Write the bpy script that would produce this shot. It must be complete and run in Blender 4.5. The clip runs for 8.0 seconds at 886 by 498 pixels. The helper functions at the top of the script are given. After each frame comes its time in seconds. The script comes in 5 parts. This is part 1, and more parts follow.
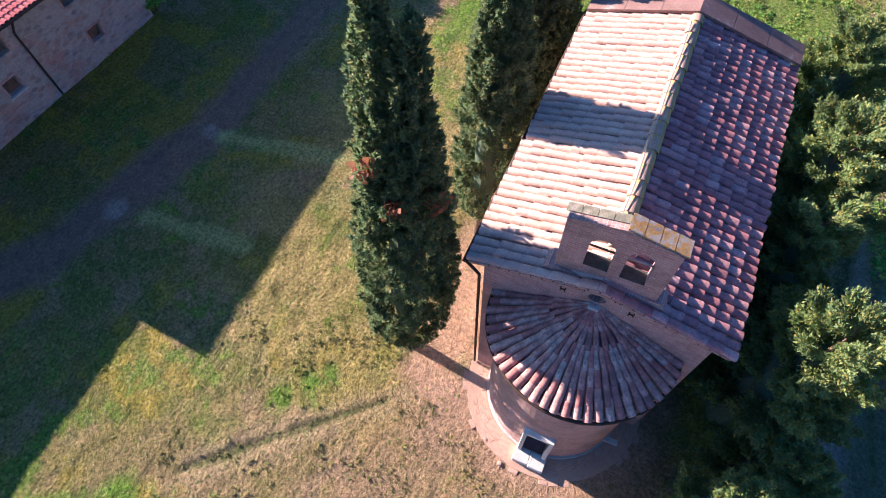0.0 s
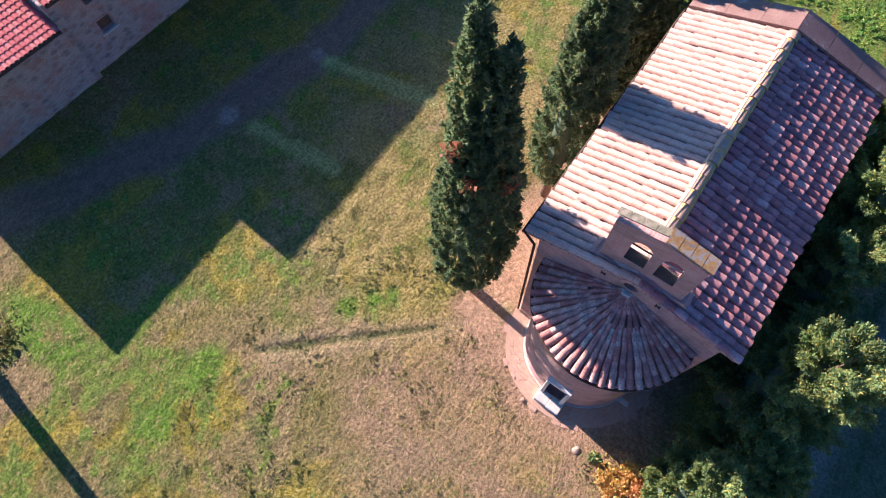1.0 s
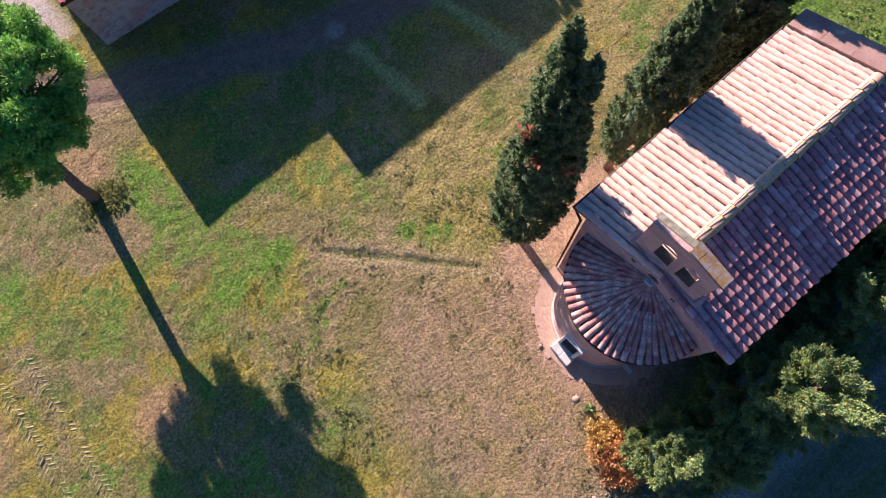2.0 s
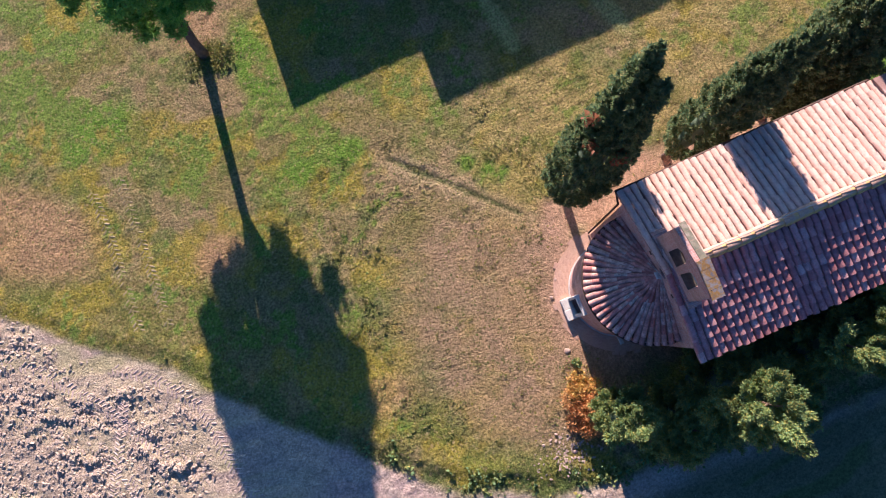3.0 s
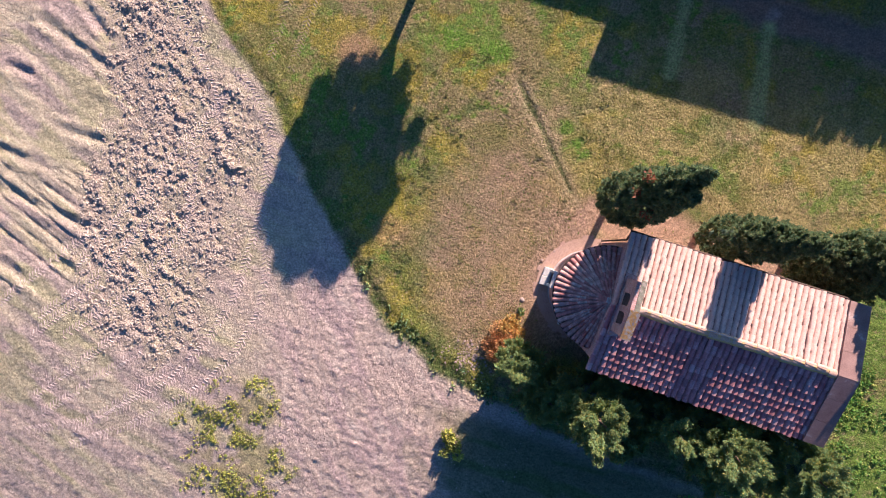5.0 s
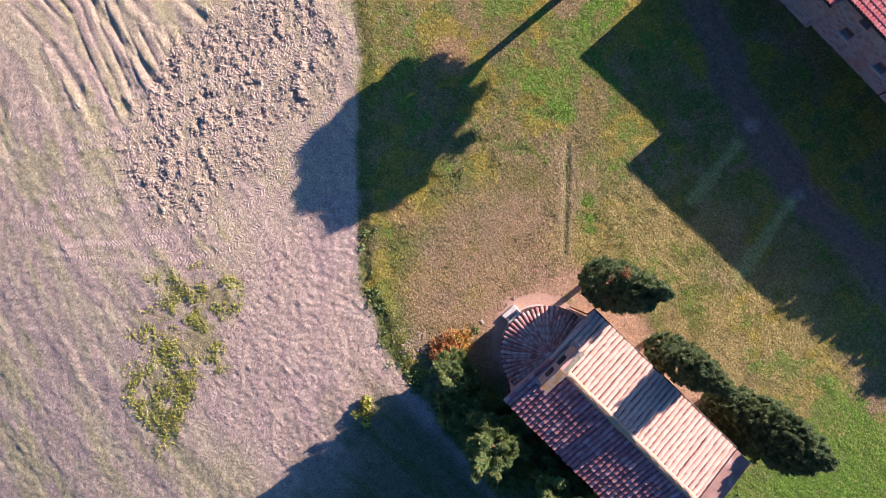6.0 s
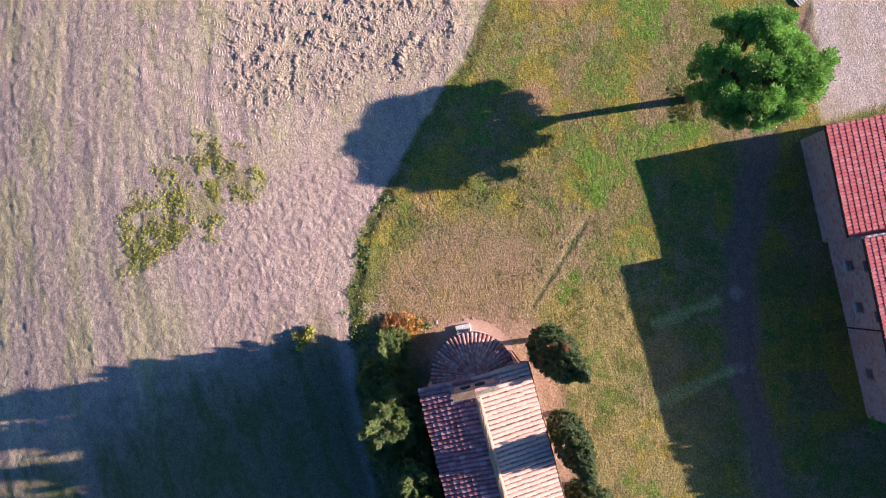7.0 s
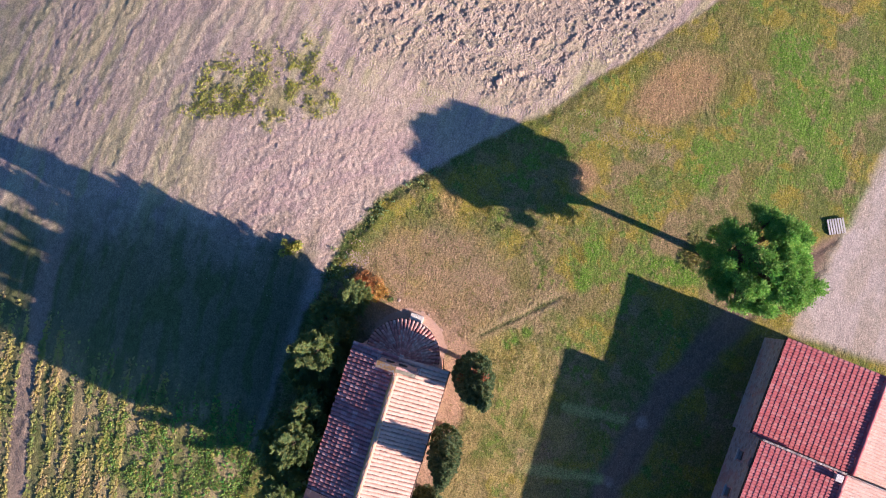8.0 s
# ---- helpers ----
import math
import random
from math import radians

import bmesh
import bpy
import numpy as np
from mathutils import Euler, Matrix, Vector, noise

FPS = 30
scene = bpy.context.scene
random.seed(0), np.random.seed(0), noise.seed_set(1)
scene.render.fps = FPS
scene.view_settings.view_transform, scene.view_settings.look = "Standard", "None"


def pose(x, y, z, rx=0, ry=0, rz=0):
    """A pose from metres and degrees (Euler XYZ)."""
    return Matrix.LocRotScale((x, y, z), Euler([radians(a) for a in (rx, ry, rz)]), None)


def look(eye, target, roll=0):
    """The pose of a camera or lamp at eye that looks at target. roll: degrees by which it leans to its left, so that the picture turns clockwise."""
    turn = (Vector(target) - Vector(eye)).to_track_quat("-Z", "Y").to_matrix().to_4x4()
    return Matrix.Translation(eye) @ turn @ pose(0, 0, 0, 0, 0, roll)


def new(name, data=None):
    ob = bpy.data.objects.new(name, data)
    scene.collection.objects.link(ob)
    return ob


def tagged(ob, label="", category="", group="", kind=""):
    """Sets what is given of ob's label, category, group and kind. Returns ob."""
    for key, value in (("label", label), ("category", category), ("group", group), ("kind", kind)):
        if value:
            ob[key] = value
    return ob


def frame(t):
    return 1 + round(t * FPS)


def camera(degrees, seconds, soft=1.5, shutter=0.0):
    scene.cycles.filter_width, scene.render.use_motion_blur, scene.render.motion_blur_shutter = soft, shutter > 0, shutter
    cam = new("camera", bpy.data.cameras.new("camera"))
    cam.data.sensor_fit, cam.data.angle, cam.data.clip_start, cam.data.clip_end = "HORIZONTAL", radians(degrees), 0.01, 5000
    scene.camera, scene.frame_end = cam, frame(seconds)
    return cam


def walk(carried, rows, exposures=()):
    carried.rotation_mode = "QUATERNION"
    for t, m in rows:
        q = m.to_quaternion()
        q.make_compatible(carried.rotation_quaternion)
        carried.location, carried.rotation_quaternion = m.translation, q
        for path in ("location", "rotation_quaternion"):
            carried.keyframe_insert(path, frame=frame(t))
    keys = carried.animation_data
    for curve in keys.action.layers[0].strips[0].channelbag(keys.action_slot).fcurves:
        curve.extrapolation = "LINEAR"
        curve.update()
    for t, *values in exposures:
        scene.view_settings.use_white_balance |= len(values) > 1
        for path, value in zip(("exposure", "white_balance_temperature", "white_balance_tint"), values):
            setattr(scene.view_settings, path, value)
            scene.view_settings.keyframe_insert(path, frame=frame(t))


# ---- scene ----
# A small brick chapel with a round apse beside a farmhouse, under a rising, turning camera.
cam = camera(73.49, 8.0, soft=1.0)
PATH = [
    (0, -5.909, 0.518, 17.990, 29.636, 1.494, -65.778),
    (0.5, -5.910, 0.520, 19.185, 25.873, 1.995, -59.949),
    (1, -5.886, 0.527, 20.385, 22.006, 2.514, -54.001),
    (1.5, -5.838, 0.536, 21.597, 18.266, 3.043, -47.589),
    (1.7, -5.812, 0.541, 22.086, 16.885, 3.206, -44.812),
    (2, -5.769, 0.549, 22.827, 14.767, 3.498, -40.427),
    (2.25, -5.727, 0.557, 23.451, 13.006, 3.715, -36.512),
    (2.5, -5.681, 0.566, 24.082, 11.226, 3.930, -32.373),
    (2.8, -5.620, 0.578, 24.851, 9.064, 4.212, -27.154),
    (3, -5.576, 0.587, 25.370, 7.665, 4.356, -23.517),
    (3.5, -5.458, 0.612, 26.697, 4.255, 4.802, -14.269),
    (4, -5.329, 0.641, 28.071, 1.018, 5.016, -4.279),
    (4.5, -5.191, 0.675, 29.497, -1.376, 5.198, 6.373),
    (4.7, -5.133, 0.689, 30.083, -0.972, 5.234, 10.727),
    (5, -5.046, 0.713, 30.982, -0.299, 5.194, 17.853),
    (5.25, -4.972, 0.734, 31.750, 0.306, 5.089, 24.182),
    (5.5, -4.897, 0.756, 32.535, 0.921, 4.911, 30.821),
    (5.8, -4.807, 0.784, 33.501, 1.628, 4.586, 39.170),
    (6, -4.747, 0.804, 34.161, 2.095, 4.363, 44.737),
    (6.5, -4.597, 0.858, 35.867, 2.999, 3.581, 59.324),
    (7, -4.451, 0.916, 37.661, 3.864, 2.408, 75.345),
    (7.5, -4.311, 0.981, 39.549, 4.339, 1.119, 90.954),
    (8, -4.179, 1.051, 41.537, 4.399, -0.286, 107.612),
]
walk(cam, [(t, pose(x, y, z, rx, ry, rz)) for t, x, y, z, rx, ry, rz in PATH], exposures=[(0.0, 1.58, 4700, 8), (1.5, 1.40, 4700, 8), (3.0, 1.17, 4750, 8), (8.0, 1.15, 4750, 8)])

# ---- light: a low sun and a clear sky ----
SUN_AZ = math.atan2(0.135, 0.991)
SUN_EL = radians(18.4)
SUN_POS = Vector((math.sin(SUN_AZ) * math.cos(SUN_EL), math.cos(SUN_AZ) * math.cos(SUN_EL), math.sin(SUN_EL)))
world = bpy.data.worlds.new("world")
scene.world = world
world.use_nodes = True
wn = world.node_tree
sky = wn.nodes.new("ShaderNodeTexSky")
sky.sky_type = "NISHITA"
sky.sun_disc = False
sky.ozone_density, sky.dust_density = 3.6, 2.5
sky.sun_elevation, sky.sun_rotation = SUN_EL, SUN_AZ
clear = wn.nodes.new("ShaderNodeMix")            # a clean, cool autumn sky
clear.data_type, clear.blend_type = "RGBA", "MULTIPLY"
clear.inputs[0].default_value = 1.0
clear.inputs[7].default_value = (0.69, 0.89, 1.12, 1)
wn.links.new(sky.outputs[0], clear.inputs[6])
wn.links.new(clear.outputs[2], wn.nodes["Background"].inputs[0])
wn.nodes["Background"].inputs[1].default_value = 0.044
sun_data = bpy.data.lights.new("sun", "SUN")
sun_data.energy, sun_data.angle, sun_data.color = 6.6, radians(0.5), (1.0, 0.635, 0.410)
sun = new("sun", sun_data)
sun.matrix_world = look(SUN_POS * 100, (0, 0, 0))


# ---- materials ----
def nodes_of(name):
    m = bpy.data.materials.new(name)
    m.use_nodes = True
    t = m.node_tree
    return m, t, t.nodes["Principled BSDF"]


def noise_fac(t, scale, detail=6.0, rough=0.6, coords="Object", stretch=None):
    tc = t.nodes.new("ShaderNodeTexCoord")
    n = t.nodes.new("ShaderNodeTexNoise")
    n.inputs["Scale"].default_value, n.inputs["Detail"].default_value, n.inputs["Roughness"].default_value = scale, detail, rough
    src = tc.outputs[coords]
    if stretch:
        mp = t.nodes.new("ShaderNodeMapping")
        mp.inputs["Scale"].default_value = stretch
        t.links.new(src, mp.inputs[0])
        src = mp.outputs[0]
    t.links.new(src, n.inputs["Vector"])
    return n.outputs["Fac"]


def ramp(t, fac, stops):
    r = t.nodes.new("ShaderNodeValToRGB")
    el = r.color_ramp.elements
    while len(el) < len(stops):
        el.new(0.5)
    for e, (p, c) in zip(el, stops):
        e.position, e.color = p, (*c, 1)
    t.links.new(fac, r.inputs[0])
    return r.outputs[0]


def mix(t, fac, a, b, mode="MIX"):
    n = t.nodes.new("ShaderNodeMix")
    n.data_type, n.blend_type = "RGBA", mode
    for sock, v in ((n.inputs[0], fac), (n.inputs[6], a), (n.inputs[7], b)):
        if hasattr(v, "is_linked"):
            t.links.new(v, sock)
        elif isinstance(v, (int, float)):
            sock.default_value = v
        else:
            sock.default_value = (*v, 1)
    return n.outputs[2]


def math_node(t, op, a, b=0.0):
    n = t.nodes.new("ShaderNodeMath")
    n.operation = op
    for sock, v in ((n.inputs[0], a), (n.inputs[1], b)):
        if hasattr(v, "is_linked"):
            t.links.new(v, sock)
        else:
            sock.default_value = v
    return n.outputs[0]


def bump(t, height, strength=0.4, distance=0.05):
    b = t.nodes.new("ShaderNodeBump")
    b.inputs["Strength"].default_value, b.inputs["Distance"].default_value = strength, distance
    t.links.new(height, b.inputs["Height"])
    t.links.new(b.outputs[0], t.nodes["Principled BSDF"].inputs["Normal"])


def rough_mat(name, stops, scale=3.0, fine=25.0, roughness=0.9, relief=0.3, relief_d=0.03, metallic=0.0, spec=0.3):
    """Two scales of colour noise and a fine relief."""
    m, t, p = nodes_of(name)
    big = ramp(t, noise_fac(t, scale), stops)
    small = noise_fac(t, fine, 4.0, 0.7)
    col = mix(t, 0.55, big, ramp(t, small, [(0.3, (0.35, 0.35, 0.35)), (0.7, (0.75, 0.75, 0.75))]), "OVERLAY")
    t.links.new(col, p.inputs["Base Color"])
    p.inputs["Roughness"].default_value, p.inputs["Metallic"].default_value = roughness, metallic
    p.inputs["Specular IOR Level"].default_value = spec
    bump(t, small, relief, relief_d)
    return m


def tile_mat(name, hues, lichen, dark=0.3, per_island=False):
    """Fired clay whose tint goes from tile to tile, with stains and lichen."""
    m, t, p = nodes_of(name)
    if per_island:
        rnd = t.nodes.new("ShaderNodeNewGeometry").outputs["Random Per Island"]
    else:
        rnd = t.nodes.new("ShaderNodeObjectInfo").outputs["Random"]
    n = len(hues)
    base = ramp(t, rnd, [((i + 0.5) / n, c) for i, c in enumerate(hues)])
    stain = noise_fac(t, 6.0, 5.0, 0.65)
    col = mix(t, ramp(t, stain, [(0.42, (0, 0, 0)), (0.7, (dark * 2, dark * 2, dark * 2))]), base, (0.14, 0.085, 0.08))
    blotch = noise_fac(t, 14.0, 4.0, 0.7)
    col = mix(t, ramp(t, blotch, [(0.50, (0, 0, 0)), (0.66, (dark * 2.2, dark * 2.2, dark * 2.2))]), col, (0.20, 0.095, 0.09))
    spots = noise_fac(t, 2.3, 6.0, 0.75)
    col = mix(t, ramp(t, spots, [(0.62, (0, 0, 0)), (0.72, (0.8, 0.8, 0.8))]), col, lichen)
    fine = noise_fac(t, 60.0, 3.0, 0.7)
    col = mix(t, 0.35, col, ramp(t, fine, [(0.3, (0.3, 0.3, 0.3)), (0.7, (0.8, 0.8, 0.8))]), "OVERLAY")
    t.links.new(col, p.inputs["Base Color"])
    p.inputs["Roughness"].default_value = 0.92
    p.inputs["Specular IOR Level"].default_value = 0.08
    bump(t, fine, 0.35, 0.01)
    return m


# Paler clay for sunlit slopes, redder for the shaded one: light in the colour.
PALE_SUNLIT_CLAY = [(0.783, 0.542, 0.432), (0.822, 0.603, 0.484), (0.744, 0.505, 0.402), (0.822, 0.619, 0.498), (0.763, 0.527, 0.419), (0.705, 0.514, 0.419), (0.802, 0.575, 0.454), (0.724, 0.481, 0.38), (0.793, 0.556, 0.44)]
RED_SHADED_CLAY = [(0.545, 0.251, 0.239), (0.672, 0.379, 0.351), (0.44, 0.18, 0.175), (0.609, 0.303, 0.288), (0.735, 0.454, 0.419), (0.483, 0.204, 0.2), (0.399, 0.204, 0.2), (0.588, 0.275, 0.264)]
M_tile = tile_mat("clay_tile_pale_sunlit", PALE_SUNLIT_CLAY, (0.78, 0.66, 0.50), 0.11)
M_tiles = tile_mat("clay_tiles_pale_sunlit", PALE_SUNLIT_CLAY, (0.78, 0.66, 0.50), 0.11, True)
M_tiles_red_shaded = tile_mat("clay_tiles_red_shaded", RED_SHADED_CLAY, (0.56, 0.46, 0.40), 0.20, True)
M_apse_tile = tile_mat("clay_tile_weathered", [(0.58, 0.26, 0.22), (0.70, 0.50, 0.42), (0.40, 0.17, 0.15), (0.70, 0.40, 0.33), (0.62, 0.50, 0.42), (0.50, 0.20, 0.17), (0.34, 0.19, 0.17), (0.64, 0.34, 0.28)], (0.62, 0.56, 0.47), 0.26)
# Channel clay is darkened: the shade between cover tiles put into its colour.
M_channel = rough_mat("gap_shade_channel_tiles", [(0.3, (0.34, 0.20, 0.175)), (0.6, (0.46, 0.30, 0.255)), (0.8, (0.32, 0.24, 0.19))], 3.0, 30.0)
M_ridge = rough_mat("ridge_clay_with_lichen", [(0.35, (0.44, 0.28, 0.20)), (0.50, (0.56, 0.38, 0.27)), (0.60, (0.62, 0.40, 0.12)), (0.72, (0.50, 0.36, 0.27))], 2.4, 40.0)
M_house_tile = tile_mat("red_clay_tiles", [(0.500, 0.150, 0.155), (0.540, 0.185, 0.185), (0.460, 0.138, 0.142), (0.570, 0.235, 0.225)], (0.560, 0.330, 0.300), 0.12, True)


def brick_mat(name, a, b, mortar, coords="Object", stain=(0.20, 0.15, 0.12)):
    """Old brickwork laid in courses of about seven centimetres; works on upright faces of any direction."""
    m, t, p = nodes_of(name)
    tc = t.nodes.new("ShaderNodeUVMap")
    br = t.nodes.new("ShaderNodeTexBrick")
    br.inputs["Color1"].default_value, br.inputs["Color2"].default_value, br.inputs["Mortar"].default_value = (*a, 1), (*b, 1), (*mortar, 1)
    br.inputs["Scale"].default_value = 1.0
    br.inputs["Mortar Size"].default_value = 0.009
    br.inputs["Mortar Smooth"].default_value = 0.3
    br.inputs["Brick Width"].default_value, br.inputs["Row Height"].default_value = 0.27, 0.075
    t.links.new(tc.outputs[0], br.inputs["Vector"])
    big = noise_fac(t, 1.3, 6.0, 0.7)
    col = mix(t, ramp(t, big, [(0.45, (0, 0, 0)), (0.68, (0.7, 0.7, 0.7))]), br.outputs["Color"], stain)
    fine = noise_fac(t, 30.0, 4.0, 0.7)
    col = mix(t, 0.6, col, ramp(t, fine, [(0.3, (0.3, 0.3, 0.3)), (0.7, (0.8, 0.8, 0.8))]), "OVERLAY")
    t.links.new(col, p.inputs["Base Color"])
    p.inputs["Roughness"].default_value = 0.92
    h = math_node(t, "SUBTRACT", math_node(t, "MULTIPLY", fine, 0.5), br.outputs["Fac"])
    bump(t, h, 0.6, 0.012)
    return m


M_brick = brick_mat("old_brick", (0.43, 0.225, 0.20), (0.53, 0.34, 0.30), (0.50, 0.42, 0.40))


def rubble_mat(name):
    """Uneven field stones in mortar, with patches of brick."""
    m, t, p = nodes_of(name)
    tc = t.nodes.new("ShaderNodeTexCoord")
    vo = t.nodes.new("ShaderNodeTexVoronoi")
    vo.inputs["Scale"].default_value, vo.inputs["Randomness"].default_value = 4.5, 0.9
    mp = t.nodes.new("ShaderNodeMapping")
    mp.inputs["Scale"].default_value = (0.7, 0.7, 1.3)
    t.links.new(tc.outputs["Object"], mp.inputs[0])
    t.links.new(mp.outputs[0], vo.inputs["Vector"])
    sep = t.nodes.new("ShaderNodeSeparateColor")
    t.links.new(vo.outputs["Color"], sep.inputs[0])
    base = ramp(t, sep.outputs[0], [(0.0, (0.26, 0.22, 0.20)), (0.35, (0.38, 0.33, 0.30)), (0.65, (0.46, 0.40, 0.36)), (1.0, (0.34, 0.24, 0.20))])
    joint = ramp(t, vo.outputs["Distance"], [(0.35, (0, 0, 0)), (0.62, (0.8, 0.8, 0.8))])
    col = mix(t, joint, base, (0.44, 0.39, 0.35))
    big = noise_fac(t, 0.9, 5.0, 0.7)
    col = mix(t, ramp(t, big, [(0.50, (0, 0, 0)), (0.62, (0.7, 0.7, 0.7))]), col, (0.42, 0.24, 0.19))
    fine = noise_fac(t, 18.0, 5.0, 0.7)
    col = mix(t, 0.6, col, ramp(t, fine, [(0.3, (0.3, 0.3, 0.3)), (0.7, (0.8, 0.8, 0.8))]), "OVERLAY")
    t.links.new(col, p.inputs["Base Color"])
    p.inputs["Roughness"].default_value = 0.95
    bump(t, math_node(t, "SUBTRACT", math_node(t, "MULTIPLY", fine, 0.6), vo.outputs["Distance"]), 0.8, 0.06)
    return m


M_house_wall = rubble_mat("rubble_stone_wall")
M_stone = rough_mat("pale_stone", [(0.3, (0.55, 0.52, 0.47)), (0.6, (0.70, 0.67, 0.62)), (0.8, (0.50, 0.47, 0.40))], 5.0, 40.0)
M_plinth = rough_mat("limewashed_plinth", [(0.3, (0.45, 0.42, 0.38)), (0.6, (0.62, 0.59, 0.55))], 3.0, 30.0)
# near-black colour for the unlit inside of the doorway
M_dark = rough_mat("unlit_interior", [(0.3, (0.03, 0.028, 0.025)), (0.7, (0.05, 0.045, 0.04))], 3.0, 30.0)
M_wood = rough_mat("weathered_timber", [(0.3, (0.10, 0.07, 0.05)), (0.7, (0.17, 0.12, 0.085))], 4.0, 40.0)
M_metal = rough_mat("dull_galvanised_metal", [(0.3, (0.35, 0.36, 0.37)), (0.7, (0.48, 0.49, 0.50))], 8.0, 60.0, 0.45, 0.1, 0.005, 0.9, 0.5)
M_iron = rough_mat("rusted_iron", [(0.3, (0.06, 0.045, 0.04)), (0.7, (0.12, 0.08, 0.06))], 8.0, 60.0, 0.7, 0.2, 0.005, 0.6)
M_coping = rough_mat("brown_weathered_coping", [(0.3, (0.21, 0.13, 0.11)), (0.6, (0.29, 0.19, 0.16)), (0.72, (0.50, 0.42, 0.37))], 1.6, 25.0)
M_moss = rough_mat("mossy_coping", [(0.35, (0.15, 0.15, 0.11)), (0.5, (0.22, 0.21, 0.15)), (0.62, (0.32, 0.28, 0.24)), (0.75, (0.10, 0.13, 0.08))], 5.0, 30.0)
# near-black colour that stands in for shade in the bell openings
M_opening_shade = rough_mat("opening_shade_dark", [(0.3, (0.06, 0.06, 0.045)), (0.7, (0.13, 0.115, 0.09))], 6.0, 40.0)
M_lichen = rough_mat("orange_lichen_coping", [(0.35, (0.34, 0.28, 0.24)), (0.46, (0.62, 0.33, 0.07)), (0.58, (0.52, 0.46, 0.40)), (0.70, (0.66, 0.42, 0.10))], 5.0, 35.0)
M_bark = rough_mat("bark", [(0.3, (0.12, 0.08, 0.06)), (0.7, (0.24, 0.17, 0.12))], 6.0, 30.0, 0.95, 0.8, 0.03)


def leaf_mat(name, cols, gloss=0.6, glow=0.45, streaks=False):
    """Leaves: tints that go from spray to spray, with some light let through."""
    m, t, p = nodes_of(name)
    rnd = t.nodes.new("ShaderNodeNewGeometry").outputs["Random Per Island"]
    n = len(cols)
    base = ramp(t, rnd, [((i + 0.5) / n, c) for i, c in enumerate(cols)])
    patch = noise_fac(t, 0.9, 4.0, 0.6)
    col = mix(t, 0.6, base, ramp(t, patch, [(0.35, (0.32, 0.32, 0.32)), (0.65, (0.72, 0.72, 0.72))]), "OVERLAY")
    if streaks:                                  # stands of one tint that run along the rows
        run = noise_fac(t, 1.0, 3.0, 0.6, stretch=(0.28, 1.0, 0.3))
        col = mix(t, 0.78, col, ramp(t, run, [(0.36, (0.19, 0.29, 0.08)), (0.45, (0.44, 0.47, 0.12)), (0.53, (0.70, 0.62, 0.18)), (0.61, (0.64, 0.47, 0.25)), (0.70, (0.46, 0.46, 0.13))]))
    t.links.new(col, p.inputs["Base Color"])
    p.inputs["Roughness"].default_value = gloss
    p.inputs["Specular IOR Level"].default_value = 0.25
    tr = t.nodes.new("ShaderNodeBsdfTranslucent")
    t.links.new(col, tr.inputs[0])
    ms = t.nodes.new("ShaderNodeMixShader")
    ms.inputs[0].default_value = glow
    t.links.new(p.outputs[0], ms.inputs[1])
    t.links.new(tr.outputs[0], ms.inputs[2])
    t.links.new(ms.outputs[0], t.nodes["Material Output"].inputs[0])
    return m


M_cypress = leaf_mat("cypress_sprays", [(0.115, 0.185, 0.100), (0.155, 0.230, 0.105), (0.220, 0.270, 0.110), (0.125, 0.200, 0.105), (0.28, 0.28, 0.12)])
M_cypress_dead = leaf_mat("browned_sprays", [(0.30, 0.13, 0.07), (0.24, 0.11, 0.06), (0.34, 0.17, 0.09)])
M_conifer = leaf_mat("conifer_sprays", [(0.175, 0.275, 0.125), (0.215, 0.315, 0.115), (0.290, 0.350, 0.105), (0.185, 0.290, 0.125), (0.42, 0.38, 0.10)], glow=0.35)
M_pine = leaf_mat("pine_sprays", glow=0.22, cols=[(0.185, 0.365, 0.070), (0.250, 0.455, 0.075), (0.330, 0.530, 0.090), (0.205, 0.385, 0.075), (0.40, 0.56, 0.11)])
M_orange = leaf_mat("autumn_leaves", [(0.68, 0.35, 0.13), (0.70, 0.44, 0.16), (0.60, 0.29, 0.11), (0.72, 0.50, 0.20), (0.46, 0.23, 0.10)])
M_yellow = leaf_mat("yellowing_leaves", [(0.74, 0.50, 0.14), (0.70, 0.44, 0.12), (0.66, 0.54, 0.18), (0.62, 0.36, 0.10), (0.40, 0.42, 0.14)])
M_weed = leaf_mat("field_weeds", [(0.38, 0.43, 0.10), (0.60, 0.58, 0.10), (0.22, 0.29, 0.10), (0.68, 0.62, 0.11), (0.42, 0.44, 0.13)])
M_crop = leaf_mat("green_crop", streaks=True, cols=[(0.26, 0.38, 0.09), (0.42, 0.48, 0.11), (0.58, 0.54, 0.17), (0.20, 0.32, 0.09), (0.62, 0.50, 0.26)])
M_green = leaf_mat("rank_green_growth", [(0.17, 0.36, 0.07), (0.24, 0.44, 0.08), (0.36, 0.48, 0.10), (0.14, 0.30, 0.06), (0.50, 0.50, 0.12)])
M_tuft = leaf_mat("grass_tufts", [(0.30, 0.28, 0.07), (0.17, 0.22, 0.055), (0.36, 0.29, 0.13), (0.12, 0.19, 0.05), (0.32, 0.30, 0.06)], 0.8, 0.15)
# dark green that stands in for the shade inside the crowns
M_core = rough_mat("shaded_crown_filler", [(0.3, (0.085, 0.125, 0.080)), (0.7, (0.110, 0.150, 0.095))], 3.0, 20.0)


# ---- mesh helpers ----
def link_mesh(name, verts, faces, material, parent=None, label="", smooth=False):
    me = bpy.data.meshes.new(name)
    me.from_pydata([tuple(v) for v in verts], [], [tuple(f) for f in faces])
    me.materials.append(material)
    if smooth:
        me.shade_smooth()
    ob = new(name, me)
    if parent:
        ob.parent = parent
    return tagged(ob, label)


